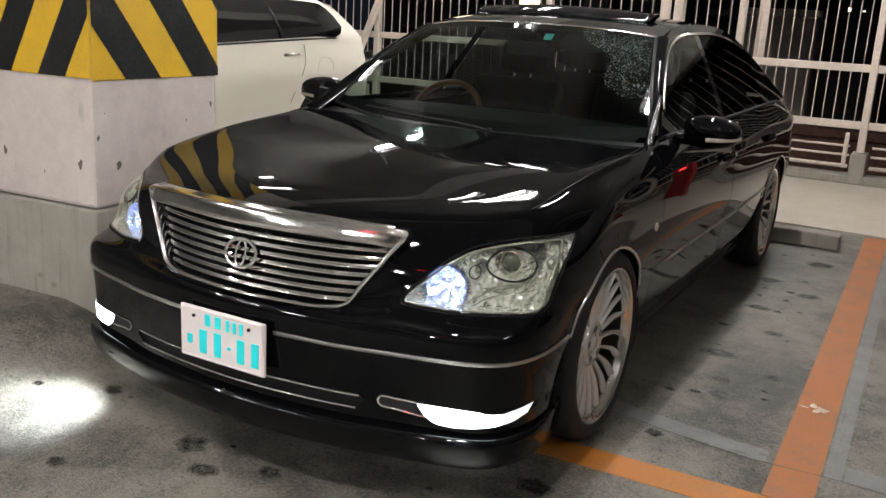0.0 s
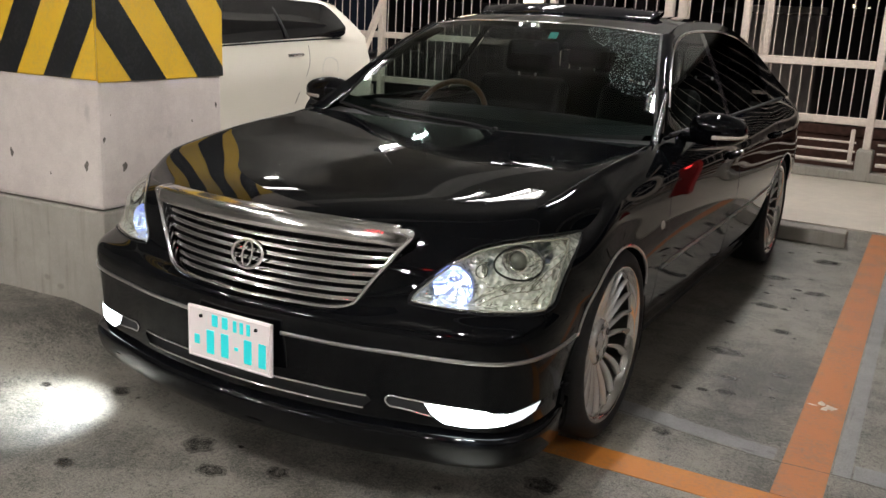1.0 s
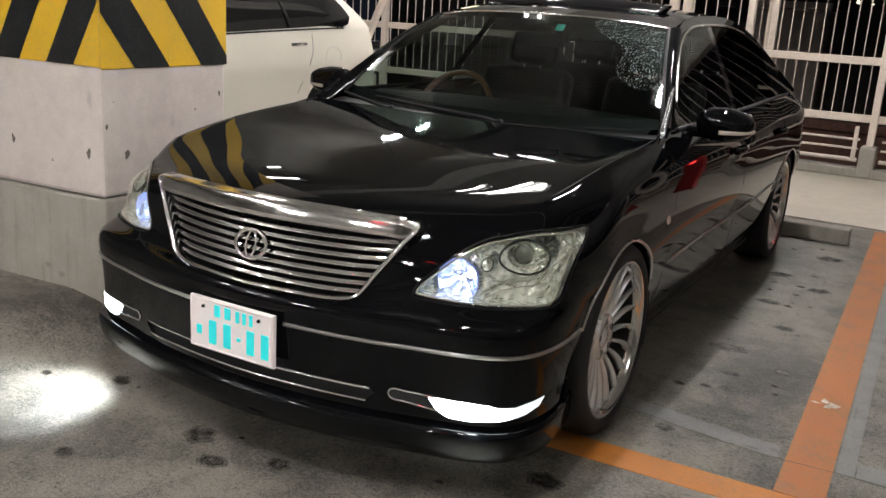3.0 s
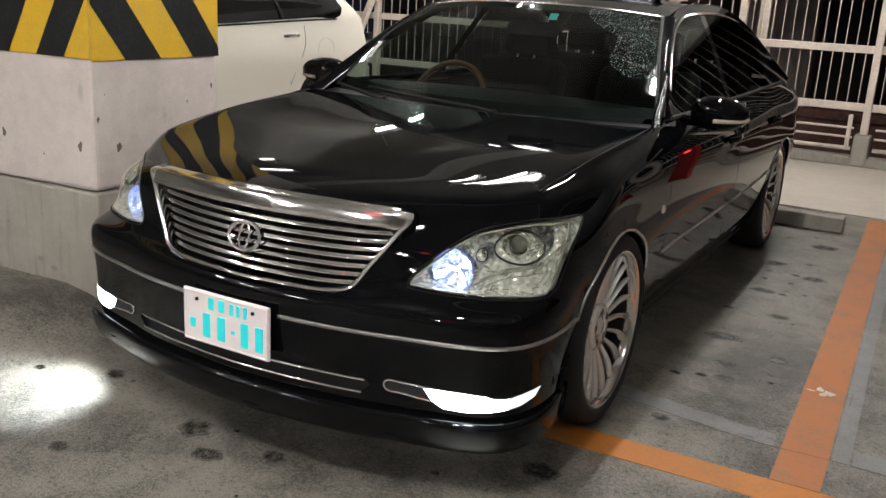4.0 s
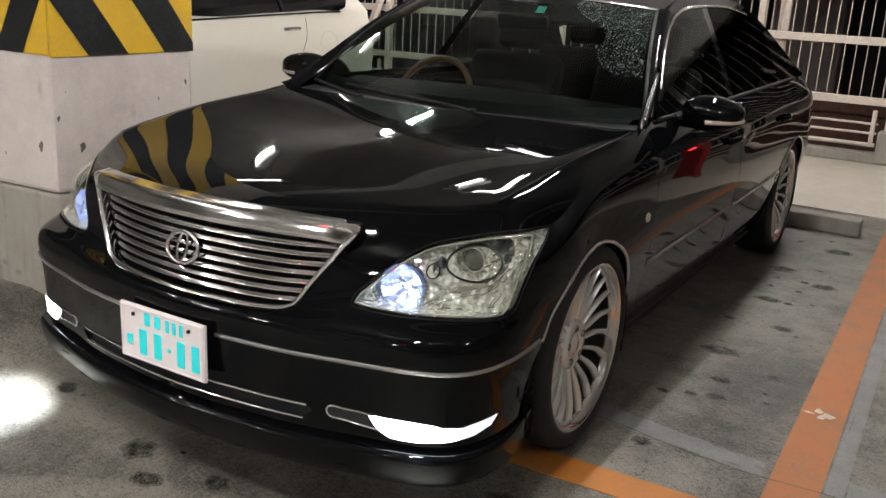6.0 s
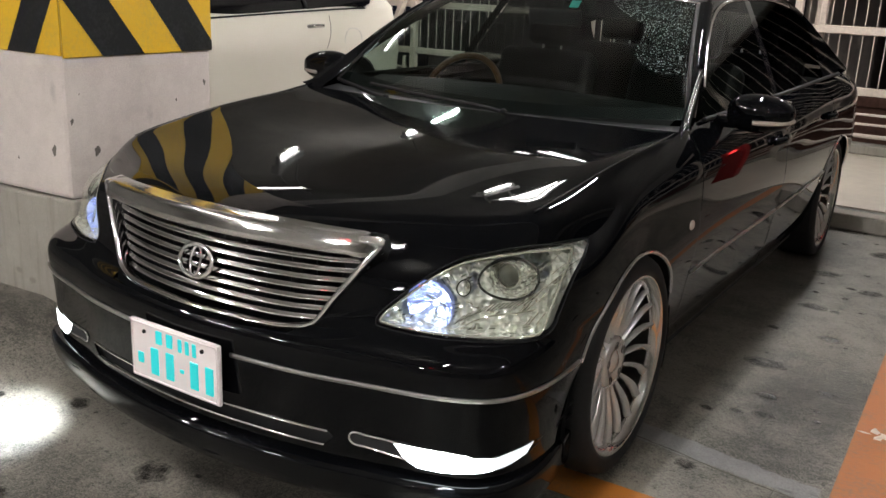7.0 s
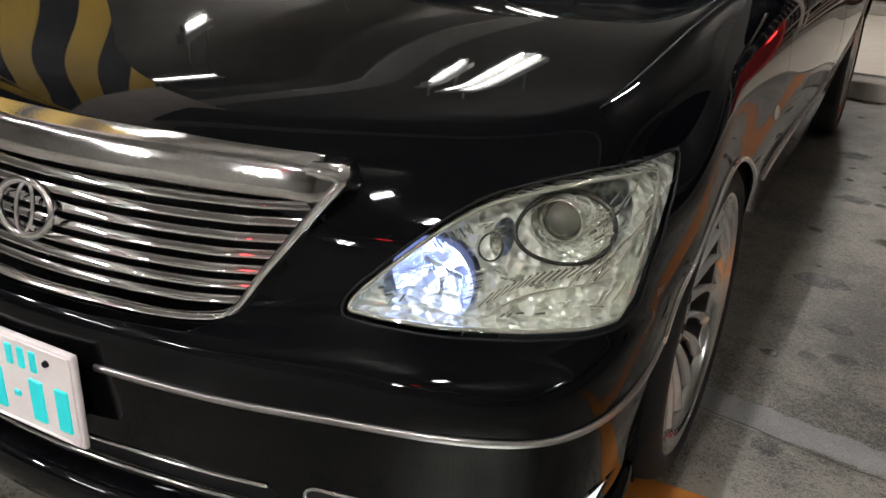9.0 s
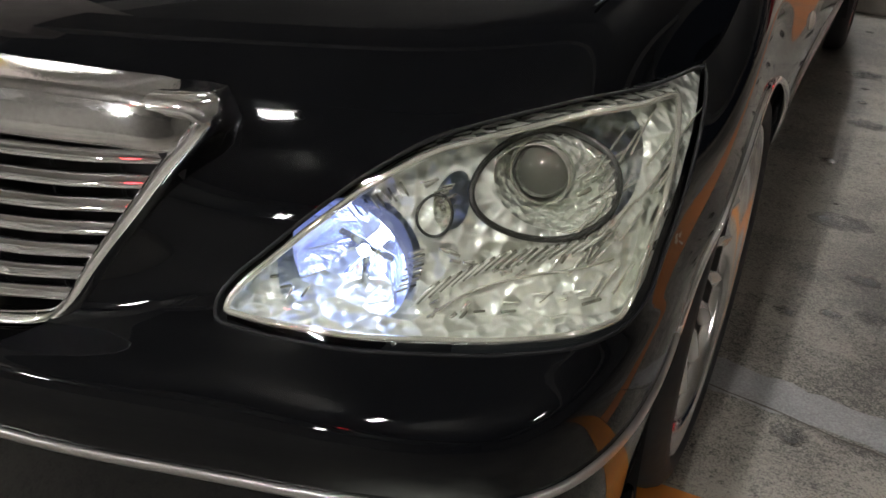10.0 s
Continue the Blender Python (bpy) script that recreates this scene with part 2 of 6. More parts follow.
M_PLATE_INK = plain("plate characters", (0.02, 0.50, 0.50), 0.35, emit=(0.02, 0.75, 0.78), power=0.35)
M_SIGNAL = plain("clear signal lens", (0.70, 0.62, 0.55), 0.15, 0.5)
M_WHITECAR = plain("pearl white car paint", (0.74, 0.69, 0.60), 0.25, coat=0.8)
M_BLACKGLASS = plain("black privacy glass", (0.004, 0.004, 0.005), 0.05)
M_DIMTUBE = plain("dim fluorescent tube", (1, 1, 1), 0.4, emit=(1.0, 0.97, 0.93), power=70)
M_AISLETUBE = plain("bright aisle tube", (1, 1, 1), 0.4, emit=(1.0, 0.98, 0.955), power=1900)
M_SHORTTUBE = plain("short fluorescent tube", (1, 1, 1), 0.4, emit=(1.0, 0.98, 0.955), power=1250)
M_TUBE = plain("fluorescent tube", (1, 1, 1), 0.4, emit=(1.0, 0.98, 0.955), power=600)
M_FIXTURE = plain("grey enamelled fitting", (0.30, 0.30, 0.29), 0.5)
M_NIGHTWALL = concrete("far rendered wall", (0.40, 0.34, 0.30), (0.55, 0.47, 0.42), 0.85, 0.15, 0.2, True)
M_NIGHTDARK = plain("far dark facade", (0.03, 0.025, 0.024), 0.8, vary=0.2, scale=8)
M_BRICK = plain("reddish low wall", (0.16, 0.075, 0.055), 0.85, vary=0.3, scale=14)
M_ASPHALT = concrete("asphalt outside", (0.03, 0.03, 0.03), (0.06, 0.058, 0.055), 0.85, 0.1, 0.3)
M_CITY = plain("far lit window", (1, 1, 1), 0.5, emit=(1.0, 0.86, 0.62), power=3.0)
M_RED = plain("red tail lamp", (0.6, 0.02, 0.02), 0.2, emit=(1.0, 0.05, 0.05), power=9)
M_REDLAMP = plain("red warning lens", (0.5, 0.02, 0.02), 0.3, emit=(1.0, 0.03, 0.04), power=22)
M_TEAL = plain("teal inspection sticker", (0.02, 0.35, 0.30), 0.5)
M_DROP = plain("water drops", (0.34, 0.43, 0.40), 0.03, 0.0, coat=1.0)
M_LEAF = plain("dry litter", (0.62, 0.55, 0.48), 0.8, vary=0.2, scale=80)


# ---- helpers of this scene ----
def mesh_ob(name, bm, material, parent=None, label="", smooth=False):
    me = bpy.data.meshes.new(name)
    bm.normal_update()
    bm.to_mesh(me)
    bm.free()
    if smooth:
        me.polygons.foreach_set("use_smooth", [True] * len(me.polygons))
    me.materials.append(material)
    ob = new(name, me)
    if parent:
        ob.parent = parent
    if label:
        ob["label"] = label
    return ob


def part(name, bm, material, parent, label="", smooth=False):
    return mesh_ob(name, bm, material, parent, label, smooth)


def holder(name, at, label, category, group="", kind=""):
    ob = new(name)
    ob.matrix_basis = Matrix.Translation(at)
    ob.empty_display_size = 0.1
    return tagged(ob, label, category, group, kind)


def place(bm, m):
    bmesh.ops.transform(bm, matrix=m, verts=bm.verts)
    return bm


def box(x0, x1, y0, y1, z0, z1, bevel=0.0, segments=2):
    bm = bmesh.new()
    bmesh.ops.create_cube(bm, size=1)
    place(bm, Matrix.Translation(((x0 + x1) / 2, (y0 + y1) / 2, (z0 + z1) / 2)) @ Matrix.Diagonal((x1 - x0, y1 - y0, z1 - z0, 1)))
    if bevel:
        bmesh.ops.bevel(bm, geom=bm.edges[:], offset=bevel, segments=segments, affect="EDGES", profile=0.5)
    return bm


def grid_mesh(P, closed_u=False):
    """A sheet through an array of points (n, m, 3)."""
    bm = bmesh.new()
    n, m = P.shape[:2]
    v = [[bm.verts.new(P[i, j]) for j in range(m)] for i in range(n)]
    for i in range(n if closed_u else n - 1):
        k = (i + 1) % n
        for j in range(m - 1):
            bm.faces.new((v[i][j], v[k][j], v[k][j + 1], v[i][j + 1]))
    return bm


def merge(*bms):
    """Several shapes as one."""
    out = bmesh.new()
    for b in bms:
        me = bpy.data.meshes.new("tmp")
        b.to_mesh(me)
        b.free()
        out.from_mesh(me)
        bpy.data.meshes.remove(me)
    return out


def revolve(profile, n=48, axis="y"):
    """A solid of revolution about an axis through 0 from rows (distance along, radius)."""
    a = np.linspace(0, 2 * np.pi, n, endpoint=False)
    P = np.zeros((n, len(profile), 3))
    for j, (d, r) in enumerate(profile):
        c, s = r * np.cos(a), r * np.sin(a)
        P[:, j] = np.stack({"x": (0 * a + d, c, s), "y": (c, 0 * a + d, s), "z": (c, s, 0 * a + d)}[axis], -1)
    bm = grid_mesh(P, True)
    bmesh.ops.remove_doubles(bm, verts=bm.verts, dist=1e-6)
    bmesh.ops.recalc_face_normals(bm, faces=bm.faces)
    return bm


def sweep(path, normal, profile, closed=False):
    """Carries a profile (rows of side, out) along a path with given outward normals."""
    path, normal = np.asarray(path, float), np.asarray(normal, float)
    if closed:
        tan = np.roll(path, -1, 0) - np.roll(path, 1, 0)
    else:
        tan = np.gradient(path, axis=0)
    tan /= np.linalg.norm(tan, axis=1, keepdims=True) + 1e-12
    nor = normal - (normal * tan).sum(1, keepdims=True) * tan
    nor /= np.linalg.norm(nor, axis=1, keepdims=True) + 1e-12
    side = np.cross(nor, tan)
    prof = np.asarray(profile, float)
    P = path[:, None] + side[:, None] * prof[None, :, :1] + nor[:, None] * prof[None, :, 1:]
    P = np.concatenate([P, P[:, :1]], 1)
    bm = grid_mesh(P, closed)
    bmesh.ops.remove_doubles(bm, verts=bm.verts, dist=1e-6)
    if not closed:
        bmesh.ops.holes_fill(bm, edges=[e for e in bm.edges if e.is_boundary], sides=0)
    bmesh.ops.recalc_face_normals(bm, faces=bm.faces)
    return bm


def rod(a, b, r, n=8):
    a, b = Vector(a), Vector(b)
    bm = bmesh.new()
    bmesh.ops.create_cone(bm, cap_ends=True, segments=n, radius1=r, radius2=r, depth=(b - a).length)
    return place(bm, Matrix.Translation((a + b) / 2) @ (b - a).to_track_quat("Z", "Y").to_matrix().to_4x4())


def ring_profile(w, h, n=10):
    a = np.linspace(0, 2 * np.pi, n, endpoint=False)
    return [(w / 2 * math.cos(t), h / 2 * math.sin(t)) for t in a]


def flat_profile(w, h, r=0.25):
    """A bar of width w and height h over the surface, with eased edges."""
    return [(-w / 2, -0.004), (-w / 2, h * (1 - r)), (-w / 2 * (1 - r), h), (w / 2 * (1 - r), h), (w / 2, h * (1 - r)), (w / 2, -0.004)]


def spline_basis(knots, t):
    """Rows that turn values at the knots into a natural cubic spline's values at t."""
    k, t = np.asarray(knots, float), np.asarray(t, float)
    n, h = len(k), np.diff(k)
    A, B = np.eye(n), np.zeros((n, n))
    for i in range(1, n - 1):
        A[i, i - 1], A[i, i], A[i, i + 1] = h[i - 1], 2 * (h[i - 1] + h[i]), h[i]
        B[i, i - 1], B[i, i], B[i, i + 1] = 6 / h[i - 1], -6 / h[i - 1] - 6 / h[i], 6 / h[i]
    M = np.linalg.solve(A, B)
    i = np.clip(np.searchsorted(k, t, "right") - 1, 0, n - 2)
    hi, a, b = h[i][:, None], (k[i + 1] - t)[:, None], (t - k[i])[:, None]
    I = np.eye(n)
    return M[i] * a**3 / (6 * hi) + M[i + 1] * b**3 / (6 * hi) + (I[i] / hi - M[i] * hi / 6) * a + (I[i + 1] / hi - M[i + 1] * hi / 6) * b


def curve_through(points, n):
    p = np.asarray(points, float)
    k = np.r_[0, np.cumsum(np.linalg.norm(np.diff(p, axis=0), axis=1))]
    return spline_basis(k, np.linspace(0, k[-1], n)) @ p


class Patch:
    """A smooth surface through a net of control curves."""

    def __init__(self, net, ku=None, kv=None):
        self.net = np.asarray(net, float)
        d = np.linalg.norm(np.diff(self.net, axis=0), axis=2).mean(1)
        e = np.linalg.norm(np.diff(self.net, axis=1), axis=2).mean(0)
        self.ku = np.r_[0, np.cumsum(d)] if ku is None else np.asarray(ku, float)
        self.kv = np.r_[0, np.cumsum(e)] if kv is None else np.asarray(kv, float)

    def u(self, i):
        return float(np.interp(i, range(len(self.ku)), self.ku))

    def v(self, j):
        return float(np.interp(j, range(len(self.kv)), self.kv))

    def points(self, us, vs):
        return np.einsum("ia,abk,jb->ijk", spline_basis(self.ku, us), self.net, spline_basis(self.kv, vs))

    def at(self, us, vs):
        return np.einsum("ia,abk,ib->ik", spline_basis(self.ku, us), self.net, spline_basis(self.kv, vs))

    def normals(self, us, vs, e=1e-3):
        us, vs = np.asarray(us, float), np.asarray(vs, float)
        du = self.at(us + e, vs) - self.at(us - e, vs)
        dv = self.at(us, vs + e) - self.at(us, vs - e)
        n = np.cross(du, dv)
        return n / (np.linalg.norm(n, axis=1, keepdims=True) + 1e-12)

    def solve(self, targets, axes, u0, u1, v0, v1):
        """The parameters at which two coordinates take given values."""
        us, vs = np.linspace(u0, u1, 90), np.linspace(v0, v1, 60)
        P = self.points(us, vs)[:, :, axes].reshape(-1, 2)
        U, V = np.repeat(us, 60), np.tile(vs, 90)
        q = np.asarray(targets, float)
        k = np.array([((P - row) ** 2).sum(1).argmin() for row in q])
        u, v = U[k], V[k]
        for _ in range(12):
            f = self.at(u, v)[:, axes] - q
            a = (self.at(u + 1e-4, v)[:, axes] - q - f) * 1e4
            b = (self.at(u, v + 1e-4)[:, axes] - q - f) * 1e4
            det = a[:, 0] * b[:, 1] - a[:, 1] * b[:, 0]
            det = np.where(np.abs(det) < 1e-6, 1e-6, det)
            u = np.clip(u - np.clip((f[:, 0] * b[:, 1] - f[:, 1] * b[:, 0]) / det, -0.04, 0.04), self.ku[0], self.ku[-1])
            v = np.clip(v - np.clip((a[:, 0] * f[:, 1] - a[:, 1] * f[:, 0]) / det, -0.04, 0.04), self.kv[0], self.kv[-1])
        return np.array([u, v])

    def sheet(self, i0, i1, j0, j1, nu, nv):
        return grid_mesh(self.points(np.linspace(self.u(i0), self.u(i1), nu), np.linspace(self.v(j0), self.v(j1), nv)))


def inside(poly, x, y):
    c, n = False, len(poly)
    for i in range(n):
        (x0, y0), (x1, y1) = poly[i], poly[i - 1]
        if (y0 > y) != (y1 > y) and x < (x1 - x0) * (y - y0) / (y1 - y0) + x0:
            c = not c
    return c


def cut(bm, poly, axes, keep=False, where=None):
    """Cuts a polygon, drawn in two axes, out of a sheet; keep: leaves only what lies inside it."""
    a, b = axes
    reach = max(max(abs(v.co[k] - f.verts[0].co[k]) for v in f.verts) for f in bm.faces for k in (a, b)) + 1e-4
    for k in range(len(poly)):
        p, q = poly[k - 1], poly[k]
        d = (q[0] - p[0], q[1] - p[1])
        size = math.hypot(*d)
        if size < 1e-6:
            continue
        no, co = [0, 0, 0], [0, 0, 0]
        no[a], no[b], co[a], co[b] = -d[1] / size, d[0] / size, p[0], p[1]
        pad = 0.012
        ex0, ex1 = min(p[0], q[0]) - pad, max(p[0], q[0]) + pad
        ey0, ey1 = min(p[1], q[1]) - pad, max(p[1], q[1]) + pad
        faces = []
        for f in bm.faces:
            c = f.verts[0].co
            if c[a] < ex0 - reach or c[a] > ex1 + reach or c[b] < ey0 - reach or c[b] > ey1 + reach:
                continue
            if where and not where(f.calc_center_median()):
                continue
            xs, ys = [v.co[a] for v in f.verts], [v.co[b] for v in f.verts]
            if max(xs) > ex0 and min(xs) < ex1 and max(ys) > ey0 and min(ys) < ey1:
                faces.append(f)
        geom = list({e for f in faces for e in (*f.verts, *f.edges)}) + faces
        if geom:
            bmesh.ops.bisect_plane(bm, geom=geom, plane_co=co, plane_no=no, dist=1e-6)
    dead = []
    for f in bm.faces:
        c = f.calc_center_median()
        within = inside(poly, c[a], c[b]) and (where is None or where(c))
        if within != keep:
            dead.append(f)
    bmesh.ops.delete(bm, geom=dead, context="FACES")
    return bm


def mirror_x(bm):
    place(bm, Matrix.Diagonal((-1, 1, 1, 1)))
    bmesh.ops.reverse_faces(bm, faces=bm.faces)
    return bm


def grown(poly, d):
    """A polygon moved outward by d."""
    p = np.asarray(poly, float)
    area = 0.5 * np.sum(p[:, 0] * np.roll(p[:, 1], -1) - np.roll(p[:, 0], -1) * p[:, 1])
    t = np.roll(p, -1, 0) - np.roll(p, 1, 0)
    t /= np.linalg.norm(t, axis=1, keepdims=True) + 1e-12
    return p + d * (1 if area > 0 else -1) * np.stack([t[:, 1], -t[:, 0]], 1)


def smooth_loop(points, n):
    """A closed smooth outline through points in a plane."""
    p = np.asarray(points, float)
    q = np.concatenate([p[-3:], p, p[:3]])
    k = np.r_[0, np.cumsum(np.linalg.norm(np.diff(q, axis=0), axis=1))]
    return spline_basis(k, np.linspace(k[3], k[3 + len(p)], n, endpoint=False)) @ q


# strip lights: x, y, turn in degrees, tubes, length
LIGHTS = [(-3.2, 5.85, 100, 1, 1.35), (0.66, 2.25, 90, 1, 1.1), (0.75, 6.1, 90, 1, 1.2), (3.9, -0.1, 90, 1, 0.45), (-2.3, -2.9, 90, 1, 1.2), (-2.3, -5.6, 90, 2, 1.2), (0.75, -5.6, 90, 2, 1.2)]
# compact fittings with short bright tubes
SHORT_LIGHTS = [(-2.3, -1.3, 90, 1, 0.40)]
# a short unseen tube over the aisle, hung higher, strong to lift headlight and floor
AISLE_LIGHT = (0.82, -1.2, 90, 1, 0.4)
# unseen short fittings kept dim, added for streaks mirrored in hood and windscreen
DIM_LIGHTS = [(-0.88, 2.95, 90, 1, 0.3), (-0.60, 2.93, 90, 2, 0.7), (-3.15, 3.55, 90, 1, 0.22), (-2.33, 2.5, 90, 1, 0.6)]

# beams of the two fog lamps
for s in (1, -1):
    beam = new("fog_beam", bpy.data.lights.new("fog_beam", "SPOT"))
    beam.data.energy, beam.data.spot_size, beam.data.spot_blend, beam.data.shadow_soft_size = 70, radians(92), 1.0, 0.03
    beam.data.color = (0.88, 0.97, 1.0)
    beam.matrix_basis = look((s * 0.752, 0.125, 0.315), (s * 0.850, -0.03, 0.0))


# ---- setting ----
BAY = Matrix.Translation((1.53, 0.78, 0)) @ pose(0, 0, 0, 0, 0, 1.2)


def floor_height(x, y):
    """The slab climbs a little to the foot of the column."""
    k = min(max((-1.02 - x) / 0.5, 0), 1) * min(max((y + 0.6) / 0.8, 0), 1)
    return 0.10 * k * k * (3 - 2 * k)


xs, ys = np.linspace(-9, 9, 121), np.linspace(-8, 5.28, 110)
P = np.array([[(x, y, floor_height(x, y)) for y in ys] for x in xs])
bm = grid_mesh(P)
tagged(mesh_ob("floor", bm, M_FLOOR, smooth=True), "stained grey concrete parking floor, slightly shiny", "floor", kind="structure")
tagged(mesh_ob("apron", box(-9, 9, 5.28, 7.95, -0.2, 0.012, 0.004, 1), M_APRON), "pale concrete strip behind the bays", "floor", kind="structure")
tagged(mesh_ob("ground", box(-60, 60, 8.3, 160, -3.2, -3.0), M_ASPHALT), "dark ground outside the deck", "ground", kind="structure")
tagged(mesh_ob("kerb", box(-9, 9, 7.72, 7.95, 0.012, 0.10, 0.012, 2), M_PLINTH), "low concrete edge under the fence", "kerb", kind="structure")


def stripe(name, x0, x1, y0, y1, material, label, h=0.0015):
    bm = box(x0, x1, y0, y1, -0.02, h, 0.0)
    place(bm, BAY)
    return tagged(mesh_ob(name, bm, material), label, "floor marking", "bay markings", "structure")


stripe("bay_line", -0.075, 0.075, 0.072, 4.45, M_ORANGE, "worn orange bay line along the parking space", 0.0022)
stripe("front_line", -1.30, 3.5, -0.07, 0.068, M_NEWORANGE, "orange line across the front of the bays", 0.0022)
stripe("mortar_band", 0.145, 3.0, 0.315, 0.425, M_PATCH, "grey mortar repair band in the floor")
stripe("mortar_band", 0.082, 0.138, 0.315, 4.4, M_PATCH, "grey mortar strip beside the bay line")
# the band between wheel and bay line runs askew, with ragged edges
random.seed(3)
low = [(0.30 + 1.12 * k / 40, 1.205 - 0.118 * k / 40 + random.uniform(-0.006, 0.006)) for k in range(41)]
top = [(0.30 + 1.12 * k / 40, 1.345 - 0.168 * k / 40 + random.uniform(-0.007, 0.007)) for k in range(41)]
bm = bmesh.new()
va, vb = [bm.verts.new((x, y, 0.0015)) for x, y in low], [bm.verts.new((x, y, 0.0015)) for x, y in top]
for k in range(40):
    bm.faces.new((va[k], va[k + 1], vb[k + 1], vb[k]))
tagged(mesh_ob("mortar_band", bm, M_PATCH), "ragged grey mortar repair band in the floor", "floor marking", "bay markings", "structure")
# hairline joint along the bands
bm = bmesh.new()
pts = [(0.7 + 2.6 * k / 60, (1.165 - 0.085 * min(k / 17, 1)) + 0.012 * math.sin(k * 0.37) + random.uniform(-0.003, 0.003)) for k in range(61)]
va, vb = [bm.verts.new((x, y - 0.003, 0.0030)) for x, y in pts], [bm.verts.new((x, y + random.uniform(0.000, 0.004), 0.0030)) for x, y in pts]
for k in range(60):
    bm.faces.new((va[k], va[k + 1], vb[k + 1], vb[k]))
tagged(mesh_ob("floor_joint", bm, M_CHIP), "dark hairline joint in the concrete floor", "crack", kind="structure")

# oil stains
random.seed(11)
bm = bmesh.new()
STAINS = [(-0.205, 0.076, 0.05), (-0.736, 0.216, 0.035), (0.125, 0.078, 0.035), (0.842, 0.478, 0.05), (1.04, 2.06, 0.06), (1.15, 1.58, 0.03), (1.04, 1.08, 0.03), (-0.05, -0.03, 0.04),
          (1.2, 2.5, 0.04), (1.05, 2.9, 0.05), (1.25, 3.3, 0.05), (1.12, 1.75, 0.03), (1.3, 1.9, 0.03), (-1.0, 0.1, 0.02), (1.0, 3.5, 0.06), (1.2, 4.1, 0.07), (-0.45, -0.25, 0.03), (0.5, 0.0, 0.02)]
for k in range(24):
    STAINS.append((random.uniform(0.92, 1.42), random.uniform(1.3, 4.9), random.uniform(0.006, 0.024)))
for k in range(20):
    STAINS.append((random.uniform(1.7, 3.2), random.uniform(0.9, 4.9), random.uniform(0.006, 0.03)))
for k in range(8):
    STAINS.append((random.uniform(-1.2, 0.8), random.uniform(-0.8, 0.3), random.uniform(0.005, 0.016)))
for x, y, r in STAINS:
    n, ph = 22, random.random() * 6
    z = floor_height(x, y) + 0.0012
    rim = []
    for i in range(n):
        a = 2 * math.pi * i / n
        q = r * (1 + 0.10 * math.sin(2 * a + ph) + 0.09 * math.sin(5 * a + 2 * ph) + random.uniform(-0.10, 0.10))
        rim.append(bm.verts.new((x + 1.25 * q * math.cos(a), y + q * math.sin(a), z)))
    bm.faces.new(rim)
    bm.faces.new([bm.verts.new((x + (v.co.x - x) * 0.72, y + (v.co.y - y) * 0.72, z + 0.0008)) for v in rim])
tagged(mesh_ob("oil_stains", bm, M_STAIN), "dark oil and tyre stains on the concrete floor", "stain", kind="stuff")

# wheel stops
stop = tagged(mesh_ob("wheel_stop", box(0.62, 1.245, 4.585, 4.73, 0, 0.105, 0.012, 2), M_PLINTH), "low concrete wheel stop behind the rear wheel", "wheel stop", "wheel stops")
copy_thing(stop, Matrix.Translation((-1.86, 0, 0)))

# litter on the line
bm = bmesh.new()
for k in range(4):
    a = k * 1.7
    vs = [bm.verts.new((1.498 + 0.03 * math.cos(a) + 0.028 * math.cos(a + b) * w, 1.66 + 0.02 * math.sin(a) + 0.028 * math.sin(a + b) * w, 0.005 + 0.008 * (w - 0.5) + 0.004 * math.sin(b))) for b, w in ((0, 1), (1.0, 0.5), (2.4, 0.8), (3.8, 0.5), (5.2, 0.7))]
    bm.faces.new(vs)
bmesh.ops.solidify(bm, geom=bm.faces[:], thickness=0.001)
tagged(mesh_ob("litter", bm, M_LEAF), "crumpled scrap of pale paper on the orange line", "litter")

# column with warning boards
COL = Matrix.Translation((-1.283, 0.628, 0)) @ pose(0, 0, 0, 0, 0, 3.6)
column = tagged(mesh_ob("column_1", place(box(-0.80, 0, 0, 0.765, 0.53, 3.0, 0.018, 2), COL), M_WHITEWASH), "square concrete column, whitewashed, scuffed, with warning stripes", "column", kind="structure")
part("plinth", place(box(-0.806, 0.006, -0.006, 0.771, -0.05, 0.525, 0.012, 2), COL), M_PLINTH, column, "raw grey concrete foot")


def clip(poly, x0, x1, z0, z1):
    for axis, lim, sign in ((0, x0, 1), (0, x1, -1), (1, z0, 1), (1, z1, -1)):
        out = []
        for i in range(len(poly)):
            p, q = poly[i - 1], poly[i]
            ip, iq = sign * (p[axis] - lim) >= 0, sign * (q[axis] - lim) >= 0
            if ip != iq:
                t = (lim - p[axis]) / (q[axis] - p[axis])
                out.append((p[0] + t * (q[0] - p[0]), p[1] + t * (q[1] - p[1])))
            if iq:
                out.append(q)
        poly = out
        if not poly:
            return []
    return poly


def stripes(face, z0, z1, slope, pitch, width, first):
    """A yellow board over one face of the column, with slanting black bars on it."""
    at = {"front": Matrix.Identity(4), "side": pose(0, 0, 0, 0, 0, 90)}[face]
    lo, hi = (-0.802, 0.002) if face == "front" else (-0.002, 0.767)
    board = part("warning_board", place(box(lo, hi, -0.007, -0.001, z0, z1, 0.002, 1), COL @ at), M_YELLOW, column, "yellow warning board with black slanting bars")
    for k in range(-8, 14):
        a = first + k * pitch
        poly = clip([(a, z0), (a + width, z0), (a + width + slope * (z1 - z0), z1), (a + slope * (z1 - z0), z1)], lo + 0.001, hi - 0.001, z0 + 0.001, z1 - 0.001)
        if len(poly) < 3:
            continue
        bm = bmesh.new()
        f = bm.faces.new([bm.verts.new((x, -0.0095, z)) for x, z in poly])
        bmesh.ops.solidify(bm, geom=[f], thickness=-0.002)
        part("black_bar", place(bm, COL @ at), M_BLACKSTRIPE, board)


